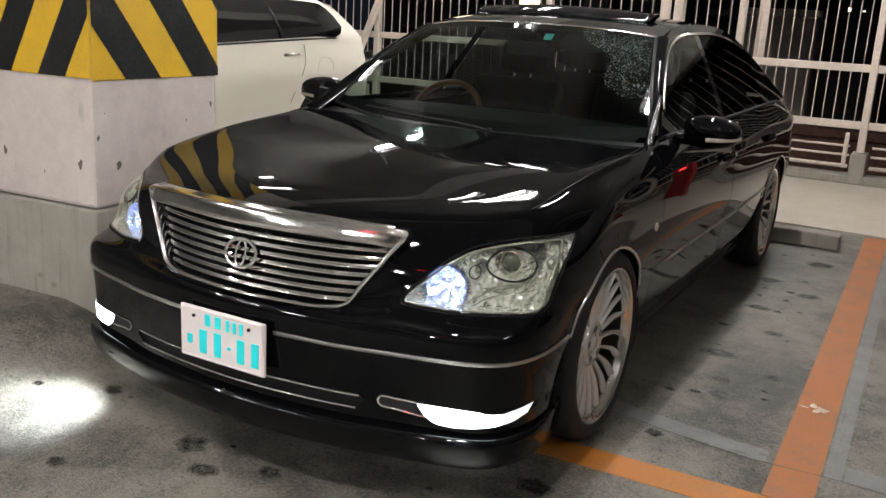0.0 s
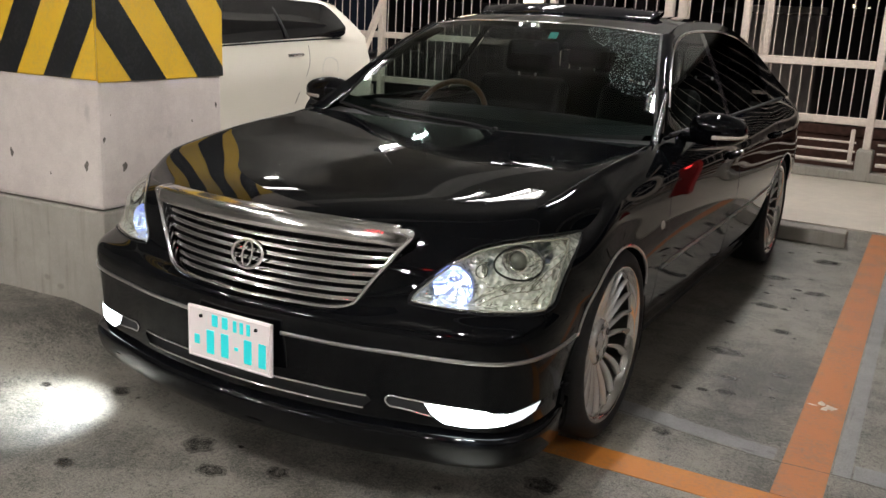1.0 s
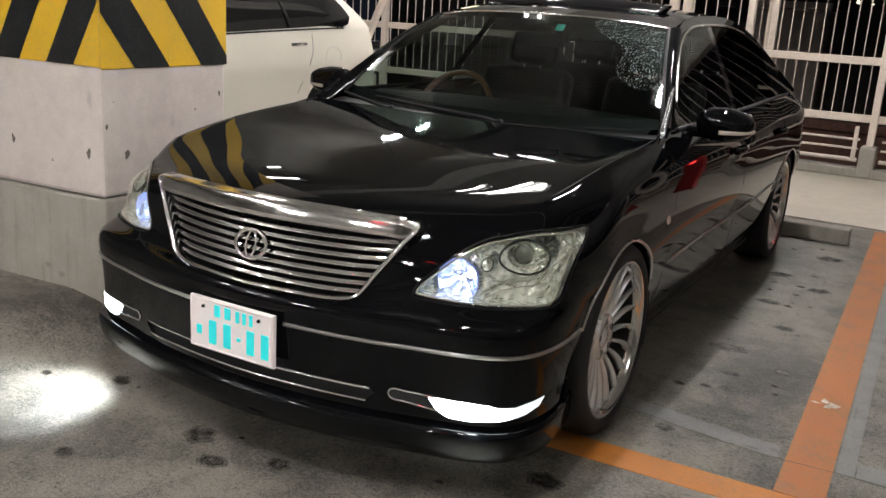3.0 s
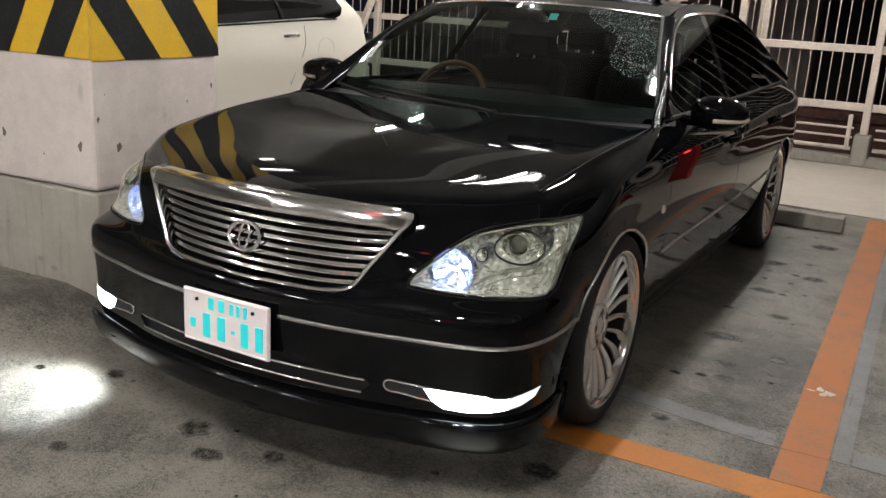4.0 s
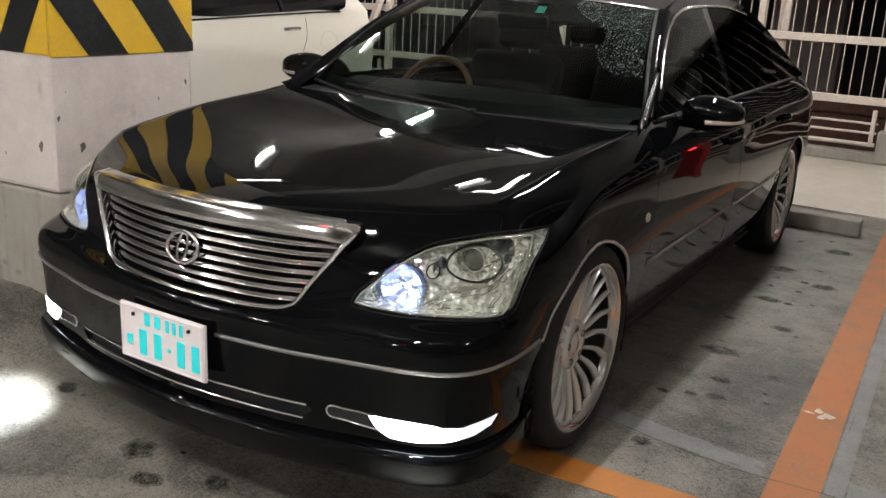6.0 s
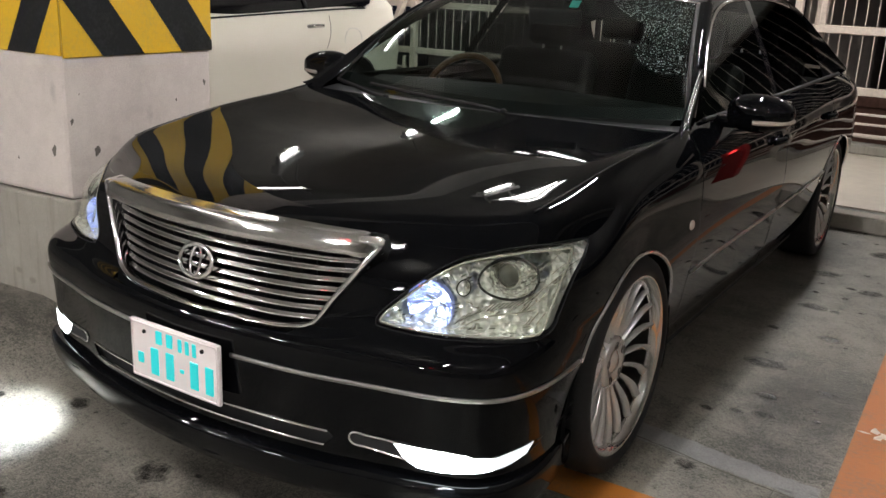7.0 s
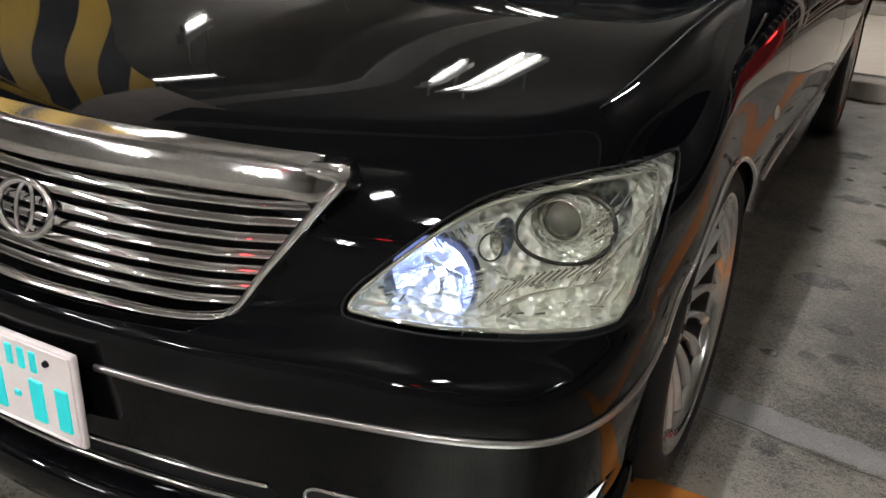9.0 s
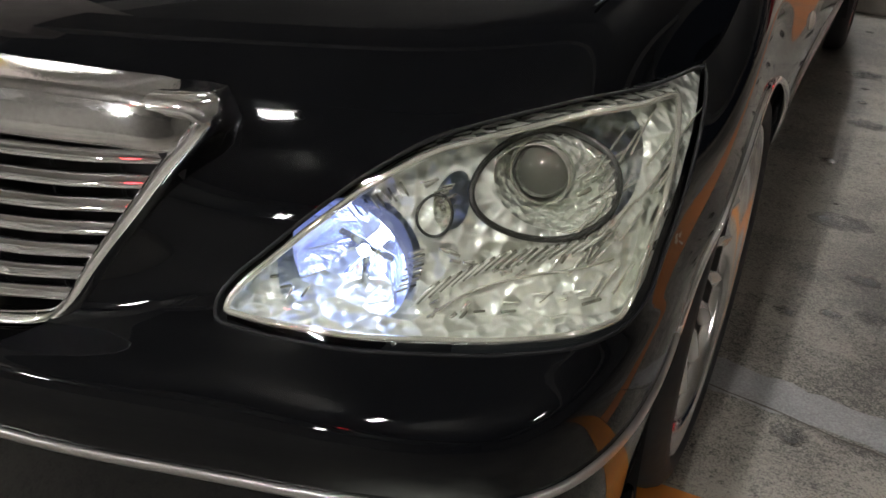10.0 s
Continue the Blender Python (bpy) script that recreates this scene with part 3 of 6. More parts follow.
stripes("front", 1.074, 1.95, 0.57, 0.318, 0.158, -0.30)
stripes("side", 1.066, 1.95, -0.80, 0.412, 0.208, 0.178)

# chips and rust marks on the column
for face, a, z, r in (("front", -0.084, 0.713, 0.020), ("side", 0.127, 0.705, 0.022), ("front", -0.537, 0.726, 0.018), ("side", 0.552, 0.868, 0.007), ("front", -0.30, 0.66, 0.006), ("side", 0.02, 0.83, 0.012), ("side", 0.72, 0.93, 0.012), ("side", 0.06, 0.93, 0.004)):
    bm = bmesh.new()
    rim = [bm.verts.new((a + r * 0.6 * (1 + 0.3 * math.sin(3 * t + a * 9)) * math.cos(t), -0.0012, z + r * (1 + 0.3 * math.sin(2 * t + a * 5)) * math.sin(t))) for t in np.linspace(0, 2 * math.pi, 16, endpoint=False)]
    bm.faces.new(rim[::-1])
    part("chip", place(bm, COL @ (pose(0, 0, 0) if face == "front" else pose(0, 0, 0, 0, 0, 90))), M_CHIP, column)

# fence at the edge of the deck
FY = 7.83
fence = holder("fence", (0, FY, 0.1), "tall cream-painted steel bar fence along the deck edge", "fence")


def fence_part(name, bm, label="", material=M_FENCE):
    ob = part(name, bm, material, fence, label)
    ob.matrix_parent_inverse = fence.matrix_basis.inverted()
    return ob


def bar(name, x0, x1, z0, z1, y0=FY, y1=FY + 0.05):
    return fence_part(name, box(x0, x1, y0, y1, z0, z1, 0.006, 1))


POSTS = [-6.2, -4.72, -2.4, -0.27, 1.03, 2.3, 3.6]
for x in POSTS:
    bar("post", x - 0.034, x + 0.034, 0.10, 3.0, FY - 0.03, FY + 0.06)
    fence_part("post_base", box(x - 0.075, x + 0.075, FY - 0.12, FY + 0.10, 0.012, 0.32, 0.02, 2), "concrete post foot", M_PLINTH)
for x in (-0.08, -1.10, -0.95):
    bar("post", x - 0.05, x + 0.05, 0.10, 3.0, FY + 0.08, FY + 0.14)
for z in (0.54, 1.09, 2.55):
    bar("rail", -7.0, 5.0, z, z + 0.075)
fx = -7.0
me = None
while fx < 5.0:
    if me is None:
        first = bar("bar", -0.0045, 0.0045, 0.56, 2.98, FY + 0.018, FY + 0.030)
        me = first.data
        first.matrix_basis = Matrix.Translation((fx, 0, 0))
    else:
        ob = new("bar", me)
        ob.parent = fence
        ob.matrix_parent_inverse = fence.matrix_basis.inverted()
        ob.matrix_basis = Matrix.Translation((fx, 0, 0))
    fx += 0.118 if fx < -0.3 else 0.100
for a, b in zip(POSTS[:-1], POSTS[1:]):
    for z in (0.17, 0.28, 0.37):
        fence_part("kick_rail", rod((a + 0.10, FY + 0.02, z), (b - 0.10, FY + 0.02, z), 0.012 if z > 0.2 else 0.02, 8))
    bar("kick_post", b - 0.16, b - 0.12, 0.15, 0.50, FY, FY + 0.04)
fence_part("brace", rod((-4.82, FY - 0.25, 0.9), (-4.42, FY + 0.0, 2.2), 0.045, 4))

# ceiling, beams and outer walls behind the camera
# the last, deep edge beam is added unseen, to keep fence bars out of reflections
tagged(mesh_ob("ceiling", merge(box(-9, 9, -8, 7.6, 3.0, 3.2), box(-9, 9, 0.75, 1.2, 2.62, 3.0, 0.01, 1), box(-9, 9, -4.4, -4.0, 2.62, 3.0, 0.01, 1), box(-2.0, -1.55, -8, 7.6, 2.66, 3.0, 0.01, 1), box(5.9, 6.3, -8, 7.3, 2.66, 3.0, 0.01, 1), box(-9, 9, 7.3, 7.6, 2.25, 3.0, 0.01, 1)), M_CEIL), "bare concrete deck soffit with beams and an added unseen edge beam", "ceiling", kind="structure")
tagged(mesh_ob("wall_south", box(-9, 9, -8.2, -8, 0, 3.2), M_DARKWALL), "bare dark concrete wall", "wall", kind="structure")
tagged(mesh_ob("wall_west", box(-9.2, -9, -8.2, 7.6, 0, 3.2), M_DARKWALL), "bare dark concrete wall", "wall", kind="structure")
tagged(mesh_ob("wall_east", box(9, 9.2, -8.2, 7.6, 0, 3.2), M_DARKWALL), "bare dark concrete wall", "wall", kind="structure")


# strip lights
def strip_light(x, y, turn, tubes, length, tube, label, z=2.55):
    twin = tubes == 2
    half = 0.085 if twin else 0.045
    m = Matrix.Translation((x, y, z)) @ pose(0, 0, 0, 0, 0, turn)
    ob = holder("strip_light", (x, y, z), label, "light", "strip lights")
    bm = place(box(-length / 2 - 0.04, length / 2 + 0.04, -half, half, -0.02, 0.04, 0.008, 1), pose(0, 0, 0, 0, 0, turn))
    part("fitting", bm, M_FIXTURE, ob)
    for e in (-0.4, 0.4):
        a = Matrix.Rotation(radians(turn), 3, "Z") @ Vector((e * length, 0, 0.04))
        part("hanger", rod(a, (a.x, a.y, 3.0 - z), 0.006, 6), M_FIXTURE, ob)
    bm = bmesh.new()
    bmesh.ops.create_cone(bm, cap_ends=True, segments=14, radius1=0.011, radius2=0.011, depth=length)
    place(bm, pose(0, 0, -0.045) @ pose(0, 0, 0, 0, 90, 0))
    for off in ((-0.045, 0.045) if twin else (0,)):
        part("tube", place(bm.copy(), pose(0, 0, 0, 0, 0, turn) @ Matrix.Translation((0, off, 0))), tube, ob, "glowing white tube")
    bm.free()
    for e in (-1, 1):
        part("tube_holder", place(box(-0.012, 0.012, -0.022, 0.022, -0.07, -0.015, 0.004, 1), pose(0, 0, 0, 0, 0, turn) @ Matrix.Translation((e * (length / 2 + 0.008), 0, 0))), M_FIXTURE, ob)
    return ob


for row in LIGHTS:
    strip_light(*row, M_TUBE, "lit fluorescent strip light under the soffit")
for row in SHORT_LIGHTS:
    strip_light(*row, M_SHORTTUBE, "compact strip light with a short bright tube")
strip_light(*AISLE_LIGHT, M_AISLETUBE, "short strip light with a bright new tube under the soffit", 2.78)
# dim fittings added only for their mirrored streaks
for row in DIM_LIGHTS:
    strip_light(*row, M_DIMTUBE, "short strip light with a dim old tube under the soffit")

# red lamp under the soffit over the aisle
warning = holder("warning_lamp", (0.9, -3.3, 2.50), "small red warning lamp hanging from the soffit", "lamp")
part("lamp_body", box(-0.08, 0.08, -0.04, 0.04, -0.07, 0.07, 0.012, 2), M_FIXTURE, warning)
part("red_lens", box(-0.06, 0.06, -0.02, 0.052, -0.055, 0.055, 0.012, 2), M_REDLAMP, warning, "glowing red lens")
part("hanger", rod((0, 0, 0.07), (0, 0, 0.5), 0.008, 8), M_FIXTURE, warning)

# hose cabinet with its red lamp beside the next bay
cabinet = tagged(mesh_ob("hose_cabinet", box(2.30, 2.62, 6.3, 6.52, 0.012, 1.15, 0.012, 2), plain("red enamel", (0.28, 0.008, 0.008), 0.4)), "red steel fire hose cabinet with a red lamp", "cabinet")
part("cabinet_door", box(2.32, 2.60, 6.288, 6.30, 0.06, 0.85, 0.004, 1), plain("red enamel door", (0.25, 0.008, 0.008), 0.4), cabinet)
part("door_pull", box(2.54, 2.58, 6.272, 6.288, 0.48, 0.56, 0.006, 2), M_CHROME, cabinet, "chrome pull")
part("red_lamp", place(revolve([(-0.07, 0.0), (-0.062, 0.03), (-0.035, 0.052), (0.0, 0.06), (0.002, 0.0)], 24), Matrix.Translation((2.45, 6.298, 1.0))), M_RED, cabinet, "glowing red lamp", True)

# ---- the pale estate car in the next bay ----
wagon = holder("estate_car", (0, 0, 0), "pearl white estate car with black privacy glass, parked beyond the column", "car")
WX = -3.1
WB = [(1.0, 0.98), (1.6, 1.02), (2.6, 1.06), (3.27, 1.089), (4.08, 1.125), (4.85, 1.15), (5.30, 1.15)]
net = []
for y, belt in WB:
    tuck = 0.035 * max(0, (y - 4.98) / 0.3) ** 2
    net.append([(WX - 0.10 - tuck, y, 0.18), (WX - 0.03 - tuck, y, 0.30), (WX - tuck, y, 0.62), (WX + 0.01 - tuck, y, 0.85), (WX - 0.02 - tuck, y, 0.98), (WX - 0.07 - tuck, y, belt)])
FL = Patch(net)
W_ARCH = [(4.62 + 0.42 * math.cos(a), 0.36 + 0.42 * math.sin(a)) for a in np.linspace(-0.6, math.pi + 0.6, 36)]
bm = FL.sheet(0, 6, 0, 5, 70, 40)
cut(bm, W_ARCH, (1, 2))
part("flank", bm, M_WHITECAR, wagon, "", True)
net = []
for f in (0.0, 0.25, 0.5, 0.75, 1.0):
    row = []
    for y, zb, yt, zt in ((1.2, 0.99, 2.1, 1.40), (2.6, 1.06, 2.7, 1.475), (3.27, 1.089, 3.3, 1.49), (4.08, 1.125, 4.05, 1.49), (4.95, 1.15, 4.78, 1.47), (5.32, 1.15, 5.02, 1.44)):
        tuck = 0.035 * max(0, (y - 4.98) / 0.3) ** 2
        row.append((WX - 0.07 - tuck - 0.17 * f ** 1.4, y + (yt - y) * f, zb + (zt - zb) * f))
    net.append(row)
GH = Patch(np.array(net).transpose(1, 0, 2))
part("upper_side", GH.sheet(0, 5, 0, 4, 60, 24), M_WHITECAR, wagon, "", True)


def wagon_window(pts, name="side_window"):
    bm = GH.sheet(0, 5, 0, 4, 60, 24)
    cut(bm, [tuple(p) for p in smooth_loop(pts, 60)], (1, 2), True)
    bmesh.ops.translate(bm, verts=bm.verts, vec=(0.006, 0, 0.002))
    part(name, bm, M_BLACKGLASS, wagon, "black privacy glass", True)


wagon_window([(2.30, 1.085), (2.8, 1.098), (3.3, 1.108), (3.8, 1.128), (4.2, 1.147), (4.65, 1.162), (4.90, 1.178), (4.98, 1.235), (4.93, 1.33), (4.82, 1.42), (4.6, 1.452), (4.0, 1.468), (3.3, 1.465), (2.8, 1.45), (2.5, 1.36)])
bar_p = np.array([(WX - 0.060 - 0.17 * f ** 1.4, 4.10 - 0.07 * f, 1.15 + 0.31 * f) for f in np.linspace(0, 1, 14)])
part("pillar_trim", sweep(bar_p, np.tile((1, 0, 0.3), (14, 1)), ring_profile(0.035, 0.014)), M_GASKET, wagon, "", True)
P = np.array([[(WX - 0.24 - 1.2 * f, y, z + 0.05 * math.sin(f * math.pi)) for f in np.linspace(0, 1, 12)] for y, z in ((2.1, 1.40), (2.7, 1.475), (3.3, 1.49), (4.05, 1.49), (4.78, 1.47), (5.02, 1.44))])
part("roof", grid_mesh(P), M_WHITECAR, wagon, "", True)
P = np.array([[(WX - 0.07 - 0.10 * k - x, y, z) for x in np.linspace(0.03, 1.45, 10)] for y, z, k in ((5.02, 1.44, 1.7), (5.32, 1.15, 1.2), (5.38, 0.9, 1.2), (5.39, 0.3, 1.2))])
part("tailgate", grid_mesh(P), M_WHITECAR, wagon, "", True)
us = np.linspace(FL.u(2.6), FL.u(5.0), 50)
P = FL.at(us, np.full(50, FL.kv[-1])) + (0.004, 0, 0.003)
part("belt_trim", sweep(P, np.tile((1, 0, 0), (50, 1)), ring_profile(0.014, 0.01)), M_GASKET, wagon, "", True)
hp = curve_through([(WX + 0.008, 4.03, 1.015), (WX + 0.030, 4.07, 1.02), (WX + 0.034, 4.13, 1.022), (WX + 0.028, 4.20, 1.022), (WX + 0.004, 4.24, 1.02)], 20)
part("handle", sweep(hp, np.tile((1, 0, 0), (20, 1)), ring_profile(0.028, 0.016)), M_CHROME, wagon, "chrome pull handle", True)
seam = curve_through([(WX + 0.003, 4.30, 1.10), (WX + 0.0135, 4.31, 0.95), (WX + 0.011, 4.24, 0.80), (WX + 0.004, 4.13, 0.62)], 30)
part("door_seam", sweep(seam, np.tile((1, 0, 0), (30, 1)), ring_profile(0.005, 0.003)), M_GASKET, wagon)
fl = [(4.52, 0.97), (4.68, 0.972), (4.70, 0.955), (4.70, 0.85), (4.68, 0.835), (4.53, 0.835), (4.51, 0.85), (4.51, 0.955)]
fp = np.array([(WX + 0.012, y, z) for y, z in smooth_loop(fl, 50)])
part("fuel_flap_seam", sweep(fp, np.tile((1, 0, 0), (50, 1)), ring_profile(0.004, 0.003), True), M_SATIN, wagon)
part("tail_lamp", box(WX - 0.14, WX - 0.055, 5.30, 5.43, 0.955, 1.035, 0.025, 3), M_BLACKGLASS, wagon, "smoked clear tail lamp", True)
part("tyre", place(revolve([(-0.02, 0.20), (0.0, 0.21), (0.006, 0.26), (-0.01, 0.315), (-0.04, 0.325), (-0.19, 0.325), (-0.2, 0.2)], 40, "x"), Matrix.Translation((WX - 0.03, 4.62, 0.335))), M_RUBBER, wagon, "", True)
part("wheel_disc", place(revolve([(-0.03, 0.0), (-0.02, 0.06), (-0.035, 0.15), (-0.01, 0.205)], 40, "x"), Matrix.Translation((WX - 0.03, 4.62, 0.335))), M_ALLOY, wagon, "", True)
part("wheel_liner", grid_mesh(np.array([[(x, 4.62 - 0.425 * math.cos(t), 0.36 + 0.425 * math.sin(t)) for x in (WX - 0.3, WX - 0.03)] for t in np.linspace(-0.2, math.pi + 0.2, 24)])), M_DARK, wagon)
part("underbody", box(WX - 1.5, WX - 0.14, 1.1, 5.1, 0.2, 0.95), M_DARK, wagon)

# ---- night outside ----
def far_block(x0, x1, y0, y1, z0, z1, material, label, windows=(), size=(0.5, 0.6), top=0.12):
    """A building with a parapet and windows, some of them lit, in its near face."""
    ob = tagged(mesh_ob("far_building", box(x0, x1, y0, y1, z0, z1, 0.03, 1), material), label, "building", "buildings outside")
    part("parapet", box(x0 - 0.05, x1 + 0.05, y0 - 0.05, y0 + 0.10, z1 + 0.002, z1 + top, 0.01, 1), material, ob)
    for x, z, lit in windows:
        pane = part("window", box(x - size[0] / 2, x + size[0] / 2, y0 - 0.03, y0 - 0.004, z, z + size[1]), M_CITY if lit else M_BLACKGLASS, ob, "lit window" if lit else "")
        part("window_sill", box(x - size[0] / 2 - 0.03, x + size[0] / 2 + 0.03, y0 - 0.07, y0 - 0.004, z - 0.05, z - 0.004), material, pane)
    return ob


far_block(0.95, 3.5, 14.0, 18.0, -3, 1.45, M_NIGHTWALL, "plain rendered building with a flat roof, dimly lit", [(2.6, -0.3, False), (3.2, -0.3, False)], (0.35, 0.7))
far_block(-1.6, -0.45, 14.5, 16.0, -3, 1.70, M_NIGHTWALL, "narrow rendered stair tower outside")
far_block(-0.4, 0.6, 15.0, 17.0, -3, 1.72, M_NIGHTDARK, "dark shuttered facade outside")
far_block(-14, -2.2, 22, 28, -3, 4.5, M_NIGHTDARK, "dark office block at night", [(-13 + 1.3 * i, 0.3 + 1.5 * j, (i * 7 + j * 3) % 11 == 2) for i in range(8) for j in range(3)], (0.6, 0.7))
far_block(-6.0, 6.0, 11.0, 11.3, -3, 0.12, M_BRICK, "low reddish wall outside the deck")
far_block(2.5, 14, 40, 50, -3, 9, M_NIGHTDARK, "dark distant tower at night", [(3.5 + 1.4 * i, 0.5 + 1.6 * j, False) for i in range(7) for j in range(5)], (0.7, 0.7))
far_block(-8, -1.2, 44, 50, -3, 3.6, M_NIGHTDARK, "low dark block far off with a few lit windows", [(-2.58, 2.5, True), (-2.15, 2.0, True), (-3.2, 2.6, True), (-6.85, 2.2, True), (-6.52, 1.7, True), (-7.0, 1.5, True), (-6.85, 1.0, False), (-4.4, 1.6, False), (-5.3, 2.2, False)], (0.12, 0.14))


# ---- the black sedan ----
sedan = holder("sedan", (0, 0, 0), "lowered glossy black sedan with lit fog lamps, parked in a bay", "car")

# plan of the bumper and flanks at the height of the bright strip, front centre to tail
PLAN = [(0, 0.024), (0.25, 0.042), (0.42, 0.070), (0.55, 0.104), (0.707, 0.148), (0.815, 0.209), (0.883, 0.42), (0.895, 0.65), (0.903, 0.93),
        (0.899, 1.35), (0.905, 2.3), (0.905, 3.3), (0.900, 3.87), (0.87, 4.5), (0.72, 4.88), (0, 5.0)]
# hollow from bumper face to hood edge
TOP6 = [(0, 0.088, 0.572), (0.25, 0.104, 0.575), (0.42, 0.130, 0.588), (0.55, 0.166, 0.605), (0.70, 0.226, 0.601), (0.80, 0.285, 0.602), (0.870, 0.425, 0.591),
        (0.891, 0.65, 0.60), (0.896, 0.93, 0.61), (0.895, 1.35, 0.62), (0.905, 2.3, 0.64), (0.905, 3.3, 0.64), (0.90, 3.87, 0.64), (0.86, 4.5, 0.64), (0.70, 4.86, 0.64), (0, 4.97, 0.64)]
TOP7 = [(0, 0.112, 0.69), (0.25, 0.135, 0.69), (0.41, 0.167, 0.69), (0.55, 0.213, 0.70), (0.706, 0.276, 0.70), (0.811, 0.344, 0.70), (0.877, 0.508, 0.69),
        (0.890, 0.70, 0.71), (0.884, 0.94, 0.73), (0.889, 1.36, 0.75), (0.902, 2.3, 0.77), (0.902, 3.3, 0.78), (0.897, 3.87, 0.78), (0.85, 4.5, 0.78), (0.69, 4.84, 0.78), (0, 4.94, 0.78)]
TOP8 = [(0, 0.125, 0.76), (0.25, 0.150, 0.757), (0.42, 0.197, 0.755), (0.55, 0.249, 0.755), (0.708, 0.318, 0.755), (0.803, 0.396, 0.757), (0.867, 0.565, 0.745),
        (0.880, 0.74, 0.790), (0.871, 0.96, 0.832), (0.870, 1.37, 0.875), (0.880, 2.3, 0.89), (0.880, 3.3, 0.90), (0.875, 3.87, 0.90), (0.83, 4.5, 0.90), (0.66, 4.80, 0.90), (0, 4.89, 0.90)]
TOP9 = [(0, 0.142, 0.812), (0.25, 0.170, 0.808), (0.42, 0.224, 0.802), (0.55, 0.283, 0.792), (0.70, 0.367, 0.788), (0.785, 0.455, 0.797), (0.840, 0.640, 0.790),
        (0.846, 0.78, 0.838), (0.826, 0.98, 0.893), (0.799, 1.40, 0.965), (0.80, 2.3, 0.985), (0.80, 3.3, 0.995), (0.79, 3.87, 1.0), (0.74, 4.5, 0.985), (0.58, 4.75, 0.97), (0, 4.83, 0.965)]


def body_net():
    plan = np.array(PLAN)
    tan = np.gradient(np.concatenate([plan[1:2] * (-1, 1), plan]), axis=0)[1:]
    tan /= np.linalg.norm(tan, axis=1, keepdims=True)
    out = np.stack([tan[:, 1], -tan[:, 0]], 1)
    out[0], out[-1] = (0, -1), (0, 1)
    low = np.array([0.165] * 7 + [0.20] + [0.262] * 5 + [0.24] * 3)
    cols = []
    for i in range(16):
        front = i <= 6
        offs = (-0.14, -0.060, -0.026, -0.013, 0.0, -0.007) if front else (-0.12, -0.078, -0.060, -0.047, -0.022, -0.011)
        zs = (low[i] - 0.002, low[i] - 0.018, low[i] + 0.035, 0.33, 0.485, 0.562 if front else 0.555)
        col = [(plan[i, 0] + o * out[i, 0], plan[i, 1] + o * out[i, 1], z) for o, z in zip(offs, zs)]
        cols.append(col + [TOP6[i], TOP7[i], TOP8[i], TOP9[i]])
    half = np.array(cols)
    for i in (0, 15):
        half[i, :, 0] = 0
    return np.concatenate([half[:0:-1] * (-1, 1, 1), half])


BODY = Patch(body_net())
C0 = 15  # index of the front centre column

# outlines drawn in the front view (x, z)
HEADLIGHT = [(0.520, 0.612), (0.516, 0.628), (0.530, 0.650), (0.552, 0.672), (0.585, 0.707), (0.625, 0.745), (0.664, 0.771), (0.72, 0.785), (0.772, 0.7945), (0.800, 0.7945),
             (0.830, 0.791), (0.842, 0.786), (0.857, 0.760), (0.866, 0.736), (0.8705, 0.710), (0.870, 0.685), (0.868, 0.660), (0.8665, 0.638), (0.865, 0.615), (0.858, 0.599), (0.838, 0.600), (0.799, 0.602), (0.751, 0.601), (0.698, 0.601), (0.645, 0.602), (0.597, 0.606), (0.555, 0.609)]
GRILLE = [(-0.32, 0.570), (-0.16, 0.565), (0, 0.563), (0.16, 0.565), (0.32, 0.570), (0.348, 0.578), (0.388, 0.630), (0.438, 0.705), (0.482, 0.768), (0.496, 0.789), (0.44, 0.802), (0.25, 0.812), (0, 0.816),
          (-0.25, 0.812), (-0.44, 0.802), (-0.496, 0.789), (-0.482, 0.768), (-0.438, 0.705), (-0.388, 0.630), (-0.348, 0.578)]
FOG = [(0.608, 0.345), (0.66, 0.345), (0.72, 0.344), (0.772, 0.340), (0.788, 0.333), (0.82, 0.331), (0.866, 0.340), (0.860, 0.314), (0.842, 0.300), (0.80, 0.293), (0.72, 0.287), (0.665, 0.290), (0.632, 0.309)]
SLOT = [(-0.44, 0.340), (0.44, 0.340), (0.455, 0.326), (0.43, 0.302), (0.30, 0.296), (-0.30, 0.296), (-0.43, 0.302), (-0.455, 0.326)]
ARCH_F = [(0.905 + 0.360 * math.cos(a), 0.325 + 0.360 * math.sin(a)) for a in np.linspace(-0.6, math.pi + 0.6, 40)]
ARCH_R = [(3.865 + 0.360 * math.cos(a), 0.325 + 0.360 * math.sin(a)) for a in np.linspace(-0.6, math.pi + 0.6, 40)]


def mirrored(poly):
    return [(-x, z) for x, z in poly][::-1]


def front(c):
    return c.y < 0.75


# bumper with its lip; holes for grille, fog lamps and lower slot
bm = BODY.sheet(C0 - 6.9, C0 + 6.9, 0, 6, 190, 64)
for poly in (FOG, mirrored(FOG), SLOT, GRILLE):
    cut(bm, poly, (0, 2), where=front)
cut(bm, ARCH_F, (1, 2))
bumper = part("bumper", bm, M_PAINT, sedan, "glossy black front bumper with a low lip", True)

# lip spoiler: a ledge under the bumper that runs back to the wheel arches
us = np.linspace(BODY.u(C0 - 6.75), BODY.u(C0 + 6.75), 220)
base = BODY.at(us, np.full(220, BODY.v(3)))
way = np.gradient(base[:, :2], axis=0)
way /= np.linalg.norm(way, axis=1, keepdims=True)
out = np.stack([way[:, 1], -way[:, 0], 0 * way[:, 0]], 1)
